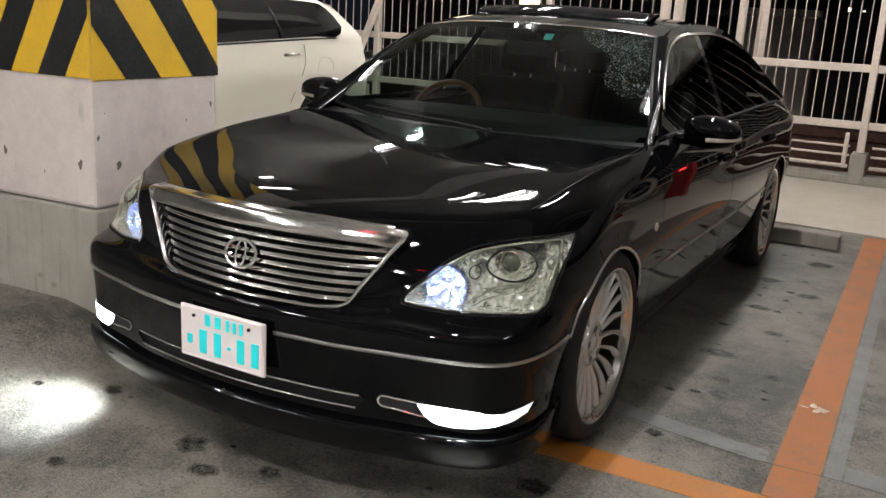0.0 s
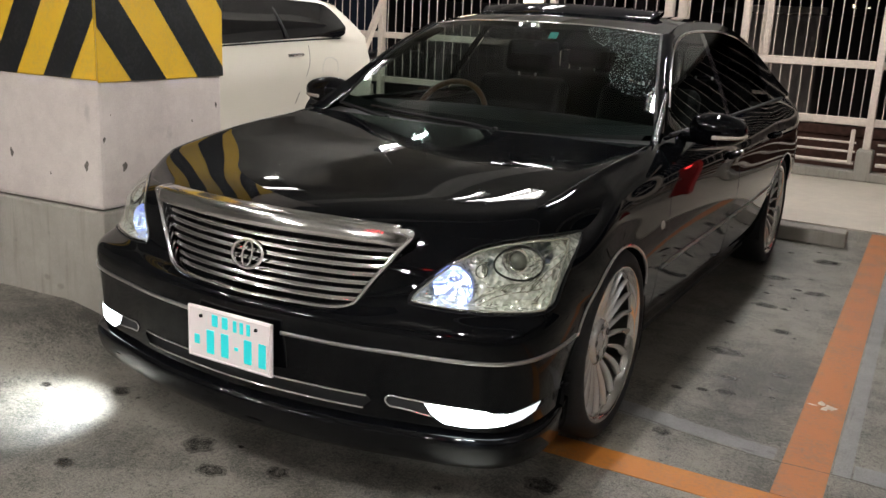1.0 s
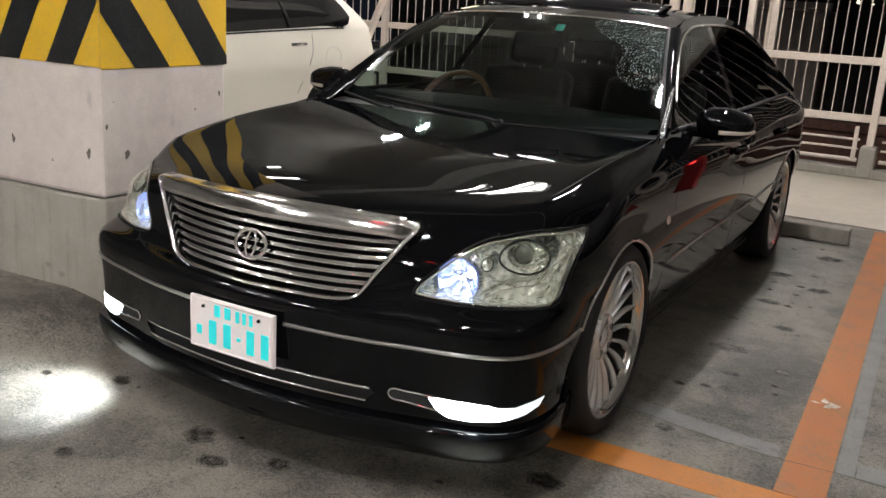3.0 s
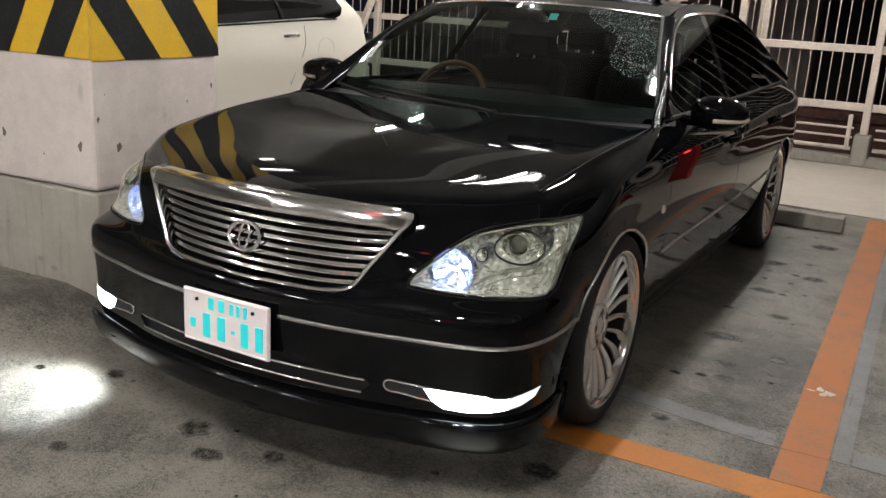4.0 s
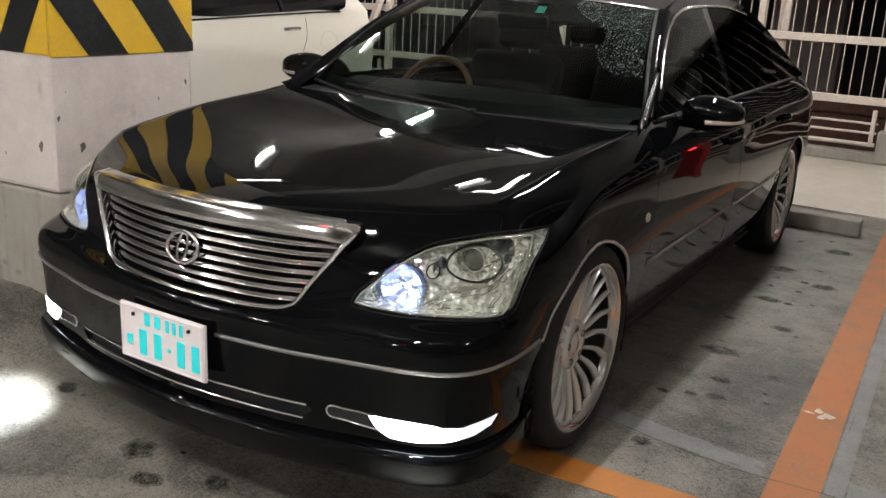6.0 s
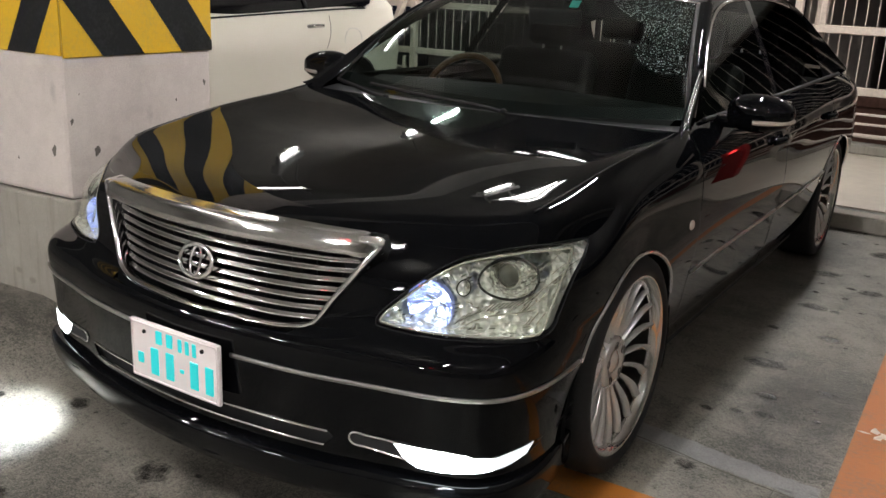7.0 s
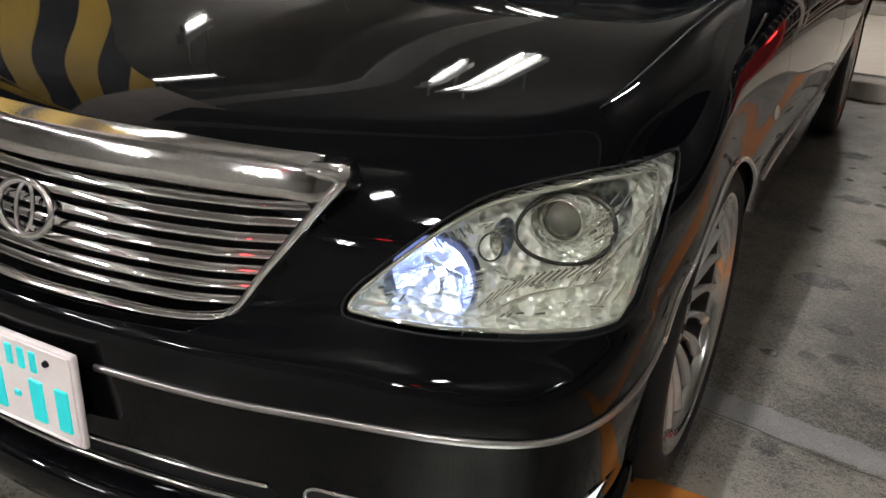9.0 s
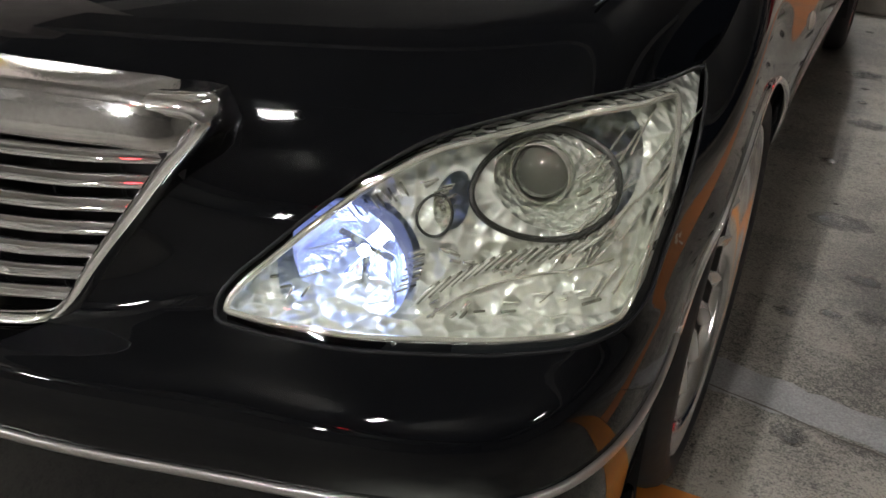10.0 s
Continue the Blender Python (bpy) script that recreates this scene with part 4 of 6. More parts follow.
LIP = ((-0.030, 0.268), (0.010, 0.262), (0.020, 0.258), (0.025, 0.251), (0.026, 0.238), (0.021, 0.205), (0.012, 0.178), (-0.002, 0.163), (-0.022, 0.157), (-0.10, 0.160))
thin = np.clip((np.minimum(us - us[0], us[-1] - us) / 0.35), 0, 1)
thin = thin * thin * (3 - 2 * thin)
P = np.stack([np.concatenate([base[:, :2] + out[:, :2] * (o if o < 0 else o * (0.15 + 0.85 * thin[:, None])), np.full((220, 1), z)], 1) for o, z in LIP], 1)
part("front_lip", grid_mesh(P), M_PAINT, sedan, "glossy black lip spoiler under the bumper", True)

# nose between the lamps
for side in (-1, 1):
    bm = BODY.sheet(C0, C0 + 6.0, 6, 9, 95, 48) if side > 0 else BODY.sheet(C0 - 6.0, C0, 6, 9, 95, 48)
    for poly in (grown(HEADLIGHT if side > 0 else mirrored(HEADLIGHT), 0.0015), GRILLE):
        cut(bm, [tuple(p) for p in poly], (0, 2), where=front)
    part("nose_panel", bm, M_PAINT, sedan, "", True)

DOORS = ((1.41, 2.52), (2.53, 3.55))
for side in (-1, 1):
    def flank(y0, y1, j0=0, nu=60, arch=None, i0=6.0, i1=14.5):
        us = np.linspace(BODY.u(C0 + side * i0), BODY.u(C0 + side * i1), 4000)
        ys = BODY.at(us, np.full(4000, BODY.v(5)))[:, 1]
        ua, ub = np.interp([y0, y1], ys, us)
        P = BODY.points(np.linspace(ua, ub, nu), np.linspace(BODY.v(j0), BODY.v(9), 70))
        b = grid_mesh(P if side > 0 else P[::-1])
        if arch:
            cut(b, arch, (1, 2))
        return b

    bm = merge(BODY.sheet(C0 + 6.0, C0 + 6.9, 6, 9, 26, 40) if side > 0 else BODY.sheet(C0 - 6.9, C0 - 6.0, 6, 9, 26, 40), flank(0.0, 1.405, 0, 70, None, 6.9, 14.5))
    bmesh.ops.remove_doubles(bm, verts=bm.verts, dist=0.0004)
    cut(bm, ARCH_F, (1, 2))
    part("fender", bm, M_PAINT, sedan, "", True)
    for y0, y1 in DOORS:
        door = part("door", flank(y0, y1), M_PAINT, sedan, "", True)
        # pull handle
        yh = y0 + 0.93 * (y1 - y0) - 0.08
        us, vs = BODY.solve([(yh - 0.09 + 0.018 * k, 0.84) for k in range(11)], [1, 2], BODY.u(C0 + side * 9), BODY.u(C0 + side * 13), BODY.v(6), BODY.v(9)) if side > 0 else \
            BODY.solve([(yh - 0.09 + 0.018 * k, 0.84) for k in range(11)], [1, 2], BODY.u(C0 - 13), BODY.u(C0 - 9), BODY.v(6), BODY.v(9))
        P, N = BODY.at(us, vs), BODY.normals(us, vs)
        lift = np.sin(np.linspace(0, math.pi, 11))[:, None] * 0.025 + 0.008
        part("handle", sweep(P + N * lift, N, ring_profile(0.028, 0.018)), M_PAINT, door, "body-coloured grip handle", True)
        part("keyhole", place(revolve([(0, 0), (0, 0.012), (0.01, 0.011), (0.012, 0)], 16, "x"), Matrix.Translation(P[-1] + N[-1] * 0.012 + Vector((0, 0.03, 0))) @ Matrix.Diagonal((side, 1, 1, 1))), M_CHROME, door, "chrome lock disc", True)
        # bright side moulding
        ya, yb = max(y0, 1.30) + 0.01, y1 - 0.01
        tgt = [(ya + (yb - ya) * k / 24, 0.505 + 0.012 * (ya - 1.3 + (yb - ya) * k / 24)) for k in range(25)]
        lim = sorted((C0 + side * 8.5, C0 + side * 13))
        us, vs = BODY.solve(tgt, [1, 2], BODY.u(lim[0]), BODY.u(lim[1]), BODY.v(3), BODY.v(7))
        part("side_moulding", sweep(BODY.at(us, vs), BODY.normals(us, vs), flat_profile(0.012, 0.006)), M_SATIN, door, "thin bright strip", True)
    bm = flank(3.56, 4.74, 0, 60, ARCH_R, 9.0, 14.6)
    part("quarter_panel", bm, M_PAINT, sedan, "", True)
    # bright wheel arch trims
    for cy, arch in ((0.905, 0), (3.865, 1)):
        a = np.linspace(math.radians(24), math.radians(153), 60)
        tgt = np.stack([cy - 0.362 * np.cos(a), 0.325 + 0.362 * np.sin(a)], 1)
        lim = sorted((C0 + side * (6.0 if not arch else 11), C0 + side * (9.6 if not arch else 13.4)))
        us, vs = BODY.solve(tgt, [1, 2], BODY.u(lim[0]), BODY.u(lim[1]), BODY.v(2), BODY.v(8))
        part("arch_trim", sweep(BODY.at(us, vs), BODY.normals(us, vs), ring_profile(0.013, 0.012)), M_CHROME, sedan, "slim chrome wheel-arch moulding", True)
        # dark liner inside the arch
        P = np.array([[(side * x, cy - 0.385 * math.cos(t), 0.325 + 0.385 * math.sin(t)) for x in (0.50, 0.70, 0.872)] for t in np.linspace(-0.3, math.pi + 0.3, 30)])
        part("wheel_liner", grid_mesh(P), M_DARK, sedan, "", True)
    # small orange repeater on the fender
    us, vs = BODY.solve([(1.335, 0.688)], [1, 2], *[BODY.u(c) for c in sorted((C0 + side * 8, C0 + side * 10))], BODY.v(5), BODY.v(9))
    P, N = BODY.at(us, vs)[0], BODY.normals(us, vs)[0]
    bm = bmesh.new()
    bmesh.ops.create_uvsphere(bm, u_segments=20, v_segments=10, radius=1)
    place(bm, Matrix.Translation(P) @ Vector(N).to_track_quat("Z", "Y").to_matrix().to_4x4() @ Matrix.Diagonal((0.022, 0.017, 0.007, 1)))
    part("side_repeater", bm, M_SIGNAL, sedan, "oval clear side repeater", True)

part("rear_panel", BODY.sheet(0, 1.6, 0, 9, 30, 40), M_PAINT, sedan, "", True)
part("rear_panel", BODY.sheet(28.4, 30, 0, 9, 30, 40), M_PAINT, sedan, "", True)

# hood and wing tops: one smooth skin from the nose to the cowl, heights given lane by lane from the middle out
HOOD_S = (0, 0.06, 0.20, 0.45, 0.72, 1)
HOOD_X = (0, 0.26, 0.43, 0.56, 0.68, 0.745)
HOOD_Z = ((0.812, 0.839, 0.868, 0.905, 0.9335, 0.957),
          (0.808, 0.839, 0.869, 0.907, 0.9345, 0.958),
          (0.802, 0.836, 0.870, 0.910, 0.9375, 0.9595),
          (0.792, 0.831, 0.872, 0.914, 0.941, 0.960),
          (0.788, 0.834, 0.880, 0.920, 0.9455, 0.961),
          (0.797, 0.842, 0.884, 0.923, 0.948, 0.9625))

half = []
for i in range(6):
    x0, y0, _ = TOP9[i]
    x1, y1 = HOOD_X[i], 1.375 + 0.045 * (HOOD_X[i] / 0.75) ** 2
    half.append([(x0 + (x1 - x0) * f, y0 + (y1 - y0) * f, z) for f, z in zip(HOOD_S, HOOD_Z[i])])
us = np.linspace(BODY.u(C0 + 6), BODY.u(C0 + 9), 600)
rim = BODY.at(us, np.full(600, BODY.v(9)))
half.append([tuple(np.interp(0.64 + (1.40 - 0.64) * f, rim[:, 1], rim[:, k]) for k in range(3)) for f in HOOD_S])
half = np.array(half)
HOOD = Patch(np.concatenate([half[:0:-1] * (-1, 1, 1), half]))
ss = np.linspace(0, 1, 110) ** 1.3
P = HOOD.points(np.linspace(0, HOOD.ku[-1], 241), HOOD.kv[-1] * ss)
bm = grid_mesh(P)
cut(bm, GRILLE, (0, 2), where=lambda c: c.y < 0.25)
part("hood", bm, M_PAINT, sedan, "long glossy black hood mirroring the ceiling lights", True)

# shut lines between hood and wings, from the lamp's top edge to the cowl
seam_x = (0.747, 0.757, 0.766, 0.775, 0.781, 0.783)
seam_y = (0.508, 0.590, 0.723, 0.95, 1.20, 1.40)
lane_x, lane_y, lane_z = P[121:, :, 0].ravel(), P[121:, :, 1].ravel(), P[121:, :, 2].ravel()
line = curve_through(np.stack([seam_x, seam_y], 1), 70)
line_z = np.array([lane_z[((lane_x - x) ** 2 + (lane_y - y) ** 2).argsort()[:4]].mean() for x, y in line])
line_z = np.convolve(np.r_[[line_z[0]] * 4, line_z, [line_z[-1]] * 4], np.ones(9) / 9, "valid")
for s in (1, -1):
    path = np.stack([s * line[:, 0], line[:, 1], line_z + 0.0003], 1)
    part("hood_gap", sweep(path, np.tile((0.35 * s, 0, 0.94), (70, 1)), ring_profile(0.004, 0.0022, 8)), M_GASKET, sedan, "dark shut line beside the hood", True)

# cowl and wipers
P = np.array([[(x, 1.375 + 0.045 * (x / 0.75) ** 2 - 0.005 + d * (0.10 + 0.06 * (x / 0.74) ** 2), z + 0.012 * (x / 0.8) ** 2) for d, z in ((0, 0.944), (0.4, 0.936), (1.05, 0.948))] for x in np.linspace(-0.78, 0.78, 60)])
part("cowl", grid_mesh(P), M_GASKET, sedan, "", True)
for px, tip in ((0.13, -0.55), (-0.40, -0.74)):
    arm = curve_through([(px, 1.435, 0.950), (px - 0.10, 1.462, 0.958), ((px + tip) / 2, 1.482, 0.968), (tip, 1.50 + 0.1 * abs(tip) ** 2, 0.985)], 30)
    wiper = part("wiper", sweep(arm, np.tile((0, -0.5, 0.8), (30, 1)), ring_profile(0.016, 0.012)), M_GASKET, sedan, "black wiper arm", True)
    part("pivot", place(revolve([(0, 0), (0, 0.014), (0.012, 0.012), (0.018, 0.006), (0.018, 0)], 16, "z"), Matrix.Translation((px, 1.432, 0.948))), M_GASKET, wiper, "", True)

# windscreen
WS_LOW = [(0, 1.465, 0.950), (0.42, 1.490, 0.962), (0.758, 1.575, 0.985)]
WS_TOP = [(0, 1.985, 1.388), (0.32, 2.015, 1.383), (0.575, 2.13, 1.358)]
cols = []
for a, b in zip(WS_LOW, WS_TOP):
    a, b = np.array(a), np.array(b)
    cols.append([a, a + (b - a) * 0.35 + (0, -0.020, 0.026), a + (b - a) * 0.7 + (0, -0.018, 0.024), b])
cols = np.array(cols)
SCREEN = Patch(np.concatenate([cols[:0:-1] * (-1, 1, 1), cols]))
windscreen = part("windscreen", SCREEN.sheet(0, 4, 0, 3, 50, 40), M_WS, sedan, "clear windscreen with rain drops in its upper corner", True)
edge = [SCREEN.at(np.full(60, SCREEN.ku[-1] if s > 0 else 0), np.linspace(0, SCREEN.kv[-1], 60)) for s in (1, -1)]
top = SCREEN.at(np.linspace(0, SCREEN.ku[-1], 80), np.full(80, SCREEN.kv[-1]))
part("screen_moulding", sweep(top, np.tile((0, -0.4, 0.9), (80, 1)), ring_profile(0.012, 0.010)), M_CHROME, windscreen, "bright strip along the roof edge", True)
# black printed edge along the foot of the glass
P = SCREEN.points(np.linspace(0, SCREEN.ku[-1], 80), np.linspace(0, SCREEN.kv[-1] * 0.075, 4)) + (0, 0.004, -0.003)
part("frit_band", grid_mesh(P), M_GASKET, windscreen)
for s in (1, -1):
    part("screen_seal", sweep(edge[0] if s > 0 else edge[1], np.tile((0, -0.6, 0.8), (60, 1)), ring_profile(0.016, 0.010)), M_GASKET, windscreen, "", True)

# greenhouse sides
LOW_K = [(0.800, 1.60, 0.985), (0.803, 1.85, 0.985), (0.805, 2.10, 0.985), (0.805, 2.60, 0.988), (0.805, 3.20, 0.992), (0.800, 3.70, 0.998), (0.790, 4.05, 1.0), (0.770, 4.30, 1.0)]
TOP_K = [(0.785, 1.63, 1.015), (0.695, 1.93, 1.225), (0.632, 2.20, 1.358), (0.615, 2.75, 1.425), (0.612, 3.35, 1.408), (0.606, 3.80, 1.290), (0.60, 4.15, 1.105), (0.60, 4.35, 1.015)]
net = []
for a, b in zip(LOW_K, TOP_K):
    lean = [(lambda p: (0.803 - 0.50 * (p[2] - 0.985) - 0.12 * (p[2] - 0.985) ** 2, p[1], p[2]))(np.array(a) + (np.array(b) - np.array(a)) * f) for f in (0, 0.5, 1)]
    net.append(lean)
CABIN = Patch(net)
for s in (1, -1):
    def side_sheet(i0, i1, j0=0, j1=2, nu=40, nv=20):
        b = CABIN.sheet(i0, i1, j0, j1, nu, nv)
        return b if s > 0 else mirror_x(b)

    flip = np.array((s, 1, 1))
    for i0, i1 in ((0.1, 2.95), (3.12, 4.9)):
        win = part("side_window", side_sheet(i0, i1, 0.04, 1.785), M_CLEAR if i0 < 1 else M_TINT, sedan, "green-tinted front side window" if i0 < 1 else "dark tinted rear side window", True)
        win.visible_shadow = False
    part("door_frame", side_sheet(0.02, 4.95, 1.79, 2, 80, 6), M_PAINT, sedan, "", True)
    part("door_pillar", side_sheet(2.96, 3.10, 0, 2, 6, 20), M_BLACKGLASS, sedan, "", True)
    part("rear_pillar", side_sheet(4.88, 7, 0, 2, 40, 20), M_PAINT, sedan, "", True)
    us = np.linspace(CABIN.u(0.35), CABIN.u(4.3), 120)
    path = CABIN.at(us, np.full(120, CABIN.v(1.79))) + (0.004, 0, 0.002)
    part("window_trim", sweep(path * flip, np.tile((0.8 * s, 0, 0.6), (120, 1)), ring_profile(0.014, 0.010)), M_CHROME, sedan, "chrome trim over the side windows", True)
    path = CABIN.at(np.linspace(CABIN.u(0), CABIN.u(6), 80), np.zeros(80)) + (0.004, 0, 0.002)
    part("belt_trim", sweep(path * flip, np.tile((s, 0, 0.2), (80, 1)), ring_profile(0.016, 0.012)), M_GASKET, sedan, "", True)
    # screen pillar, from the glass edge round to the side window
    G = SCREEN.at(np.full(40, SCREEN.ku[-1]), np.linspace(0, SCREEN.kv[-1], 40))
    G = np.concatenate([[G[0] + (0.035, -0.16, -0.02), G[0] + (0.02, -0.08, -0.008)], G])
    t = np.linspace(0, 1, 42)[:, None]
    ridge = G + (0.036, 0.012, 0.004)
    low = np.array([(0.797, 1.415, 0.968)]) * (1 - t) + np.array([(0.608, 2.20, 1.360)]) * t + (0.006, 0.0, 0.0)
    low += np.sin(t * math.pi) * np.array([(0.012, 0, 0.012)])
    P = np.stack([G, G * 0.45 + ridge * 0.55 + (0.002, -0.004, 0.006), ridge * 0.55 + low * 0.45 + (0.008, 0, 0.004), low, low + (-0.03, 0.03, -0.03)], 1) * flip
    part("screen_pillar", grid_mesh(P if s > 0 else P[::-1]), M_PAINT, sedan, "", True)

# roof with sunroof deflector, rear window and boot lid
rail = CABIN.at(np.linspace(CABIN.u(2), CABIN.u(5.4), 8), np.full(8, CABIN.kv[-1]))
crown = [1.388, 1.428, 1.452, 1.460, 1.452, 1.430, 1.390, 1.335]
cy = [1.985, 2.22, 2.47, 2.74, 3.03, 3.32, 3.62, 3.90]
net = []
for f in (-1, -0.8, -0.45, 0, 0.45, 0.8, 1):
    row = []
    for k in range(8):
        r = rail[k] if k else np.array(WS_TOP[2]) + (0.02, 0.01, 0.002)
        w = 1 - abs(f) ** 2.6
        row.append((f * r[0], cy[k] * (1 - f * f) + r[1] * f * f, r[2] + (crown[k] - r[2]) * w))
    net.append(row)
ROOF = Patch(net)
part("roof", ROOF.sheet(0, 6, 0, 7, 50, 60), M_PAINT, sedan, "", True)
P = np.array([[(x, 2.26 + 0.10 * (x / 0.45) ** 2 + d, 1.428 - 0.020 * (x / 0.45) ** 2 + h) for d, h in ((0, 0), (0.02, 0.024), (0.07, 0.050), (0.15, 0.056), (0.16, 0.046), (0.06, 0.004))] for x in np.linspace(-0.46, 0.46, 40)])
bm = grid_mesh(P)
bmesh.ops.holes_fill(bm, edges=[e for e in bm.edges if e.is_boundary], sides=0)
part("sunroof_deflector", bm, M_BLACKGLASS, sedan, "smoked plastic sunroof deflector", True)
P = np.array([[(f * (0.54 if k == 0 else 0.64), 3.90 + 0.45 * k - 0.06 * (1 - f * f) * (1 - k), 1.335 - 0.32 * k + 0.02 * (1 - f * f)) for k in (0, 0.5, 1)] for f in np.linspace(-1, 1, 20)])
# rear window in opaque black, which stands in for the dark cabin there
part("rear_window", grid_mesh(P), M_BLACKGLASS, sedan, "", True).visible_shadow = False
P = np.array([[(f * (0.70 - 0.1 * k), 4.33 + 0.45 * k + 0.06 * (1 - f * f) * k, 1.02 - 0.045 * k + 0.012 * (1 - f * f)) for k in (0, 0.5, 1)] for f in np.linspace(-1, 1, 20)])
part("boot_lid", grid_mesh(P), M_PAINT, sedan, "", True)

# floor pan that closes the car below, and the engine bay behind the openings
part("underbody", merge(box(-0.60, 0.60, 0.30, 4.75, 0.19, 0.50), box(-0.79, 0.79, 1.32, 3.46, 0.18, 0.50)), M_DARK, sedan)
part("bulkhead", box(-0.47, 0.47, 0.20, 0.24, 0.22, 0.78), M_DARK, sedan)
part("bulkhead", box(-0.76, 0.76, 1.30, 1.34, 0.4, 0.93), M_DARK, sedan)

# grille: bright frame, eight blades and uprights before a sheet coloured dark as shade
grille = holder("grille", (0, 0, 0), "", "")
del_keys = [k for k in grille.keys()]
for k in del_keys:
    del grille[k]
grille.parent = sedan
grille["label"] = "wide chrome grille with seven horizontal blades"


def face_y(x, z):
    """How far back the grille's face lies."""
    return 0.088 + (z - 0.570) * 0.085 + 0.46 * x * x


loop = smooth_loop(GRILLE, 160)
path = np.array([(x, face_y(x, z) - 0.010, z) for x, z in loop])
bm = sweep(path, np.tile((0, -1, 0), (160, 1)), [(-0.009, 0.004), (-0.006, 0.012), (0.0, 0.015), (0.006, 0.012), (0.009, 0.004), (0.009, -0.04), (-0.009, -0.04)], True)
part("grille_frame", bm, M_CHROME, grille, "chrome surround", True)
# deep top bar
xs = np.linspace(-0.494, 0.494, 70)
P = []
for x in xs:
    zt = np.interp(abs(x), [0, 0.25, 0.44, 0.496], [0.817, 0.813, 0.803, 0.789])
    hgt = 0.042 * (1 - 0.15 * abs(x) / 0.47)
    y0 = face_y(x, zt)
    k = 1 - 0.6 * max(0, (abs(x) - 0.45) / 0.044) ** 2
    P.append([(x, y0 + d * (1 if d > 0 else k) + (0.006 if d < 0 else 0) * (1 - k), zt + h * (0.35 + 0.65 * k)) for d, h in ((0.03, 0.011), (-0.014, 0.0105), (-0.024, 0.0075), (-0.0275, 0.002), (-0.033, -hgt * 0.55), (-0.036, -hgt * 0.90), (-0.034, -hgt), (-0.012, -hgt - 0.004), (0.02, -hgt))])
part("top_bar", grid_mesh(np.array(P)), M_TOPBAR, grille, "chrome top bar spotted with dried water", True)


def half_width(z):
    return float(np.interp(z, [0.572, 0.630, 0.705, 0.765], [0.340, 0.388, 0.438, 0.478]))


for k in range(7):
    z = 0.591 + k * 0.0256
    w = half_width(z) - 0.004
    xs = np.linspace(-w, w, 60)
    back = np.clip((np.abs(xs) - (w - 0.075)) / 0.075, 0, 1)
    P = np.array([[(x, face_y(x, z) + d + 0.010 * k, z + h) for d, h in ((0.032, 0.0074), (0.010, 0.0072), (0.0030, 0.0066), (0.0012, 0.0052), (-0.0011, 0.0020), (-0.0030, -0.0013), (-0.0044, -0.0040), (-0.0038, -0.0054), (0.0, -0.0060), (0.030, -0.005))] for x, k in zip(xs, back)])
    part("blade", grid_mesh(P), M_BLADE, grille, "", True)
for x in np.linspace(-0.40, 0.40, 13):
    zt = float(np.interp(abs(x), [0.34, 0.44], [0.58, 0.71]))
    if 0.775 - zt > 0.03:
        bm = bmesh.new()
        a, b = Vector((x, face_y(x, zt) + 0.02, zt)), Vector((x, face_y(x, 0.775) + 0.02, 0.775))
        part("upright", rod(a, b, 0.0022, 6), M_GASKET, grille)
P = np.array([[(x, face_y(x, z) + 0.055, z) for z in np.linspace(0.56, 0.785, 8)] for x in np.linspace(-0.44, 0.44, 20)])
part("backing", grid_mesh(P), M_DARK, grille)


def oval(cx, cz, a, b, tube, y, n=56):
    t = np.linspace(0, 2 * np.pi, n, endpoint=False)
    path = np.stack([cx + a * np.cos(t), 0 * t + y + 0.27 * (b * np.sin(t)), cz + b * np.sin(t)], 1)
    return sweep(path, np.tile((0, -1, 0.27), (n, 1)), ring_profile(tube, tube * 0.8), True)


ye = face_y(0, 0.683) - 0.012
part("emblem", merge(oval(0, 0.683, 0.058, 0.041, 0.013, ye), oval(0, 0.683, 0.018, 0.038, 0.008, ye)), M_CHROME, grille, "plain chrome oval badge", True)

# bright strip round the bumper, broken by the plate
for s in (1, -1):
    us, vs = BODY.solve([(s * x, 0.485) for x in np.linspace(0.172, 0.72, 40)], [0, 2], *[BODY.u(c) for c in sorted((C0, C0 + s * 6))], BODY.v(3), BODY.v(6))
    u2 = np.linspace(us[-1], BODY.u(C0 + s * 6.55), 60)[1:]
    us, vs = np.r_[us, u2], np.r_[vs, np.full(59, vs[-1])]
    part("bumper_strip", sweep(BODY.at(us, vs), BODY.normals(us, vs), flat_profile(0.011, 0.005)), M_SATIN, sedan, "thin bright bumper strip", True)

# number plate, lit from behind: bars stand for the characters
plate = part("number_plate", box(-0.165, 0.165, 0.0, 0.012, 0.350, 0.515, 0.004, 2), M_PLATE, sedan, "pale number plate with glowing turquoise bars")
rim = np.array([(-0.158, -0.001, 0.357), (0.158, -0.001, 0.357), (0.158, -0.001, 0.508), (-0.158, -0.001, 0.508)])
for a, b in zip(rim, np.roll(rim, -1, 0)):
    part("plate_rim", rod(a, b, 0.0022, 6), M_PLATE, plate)
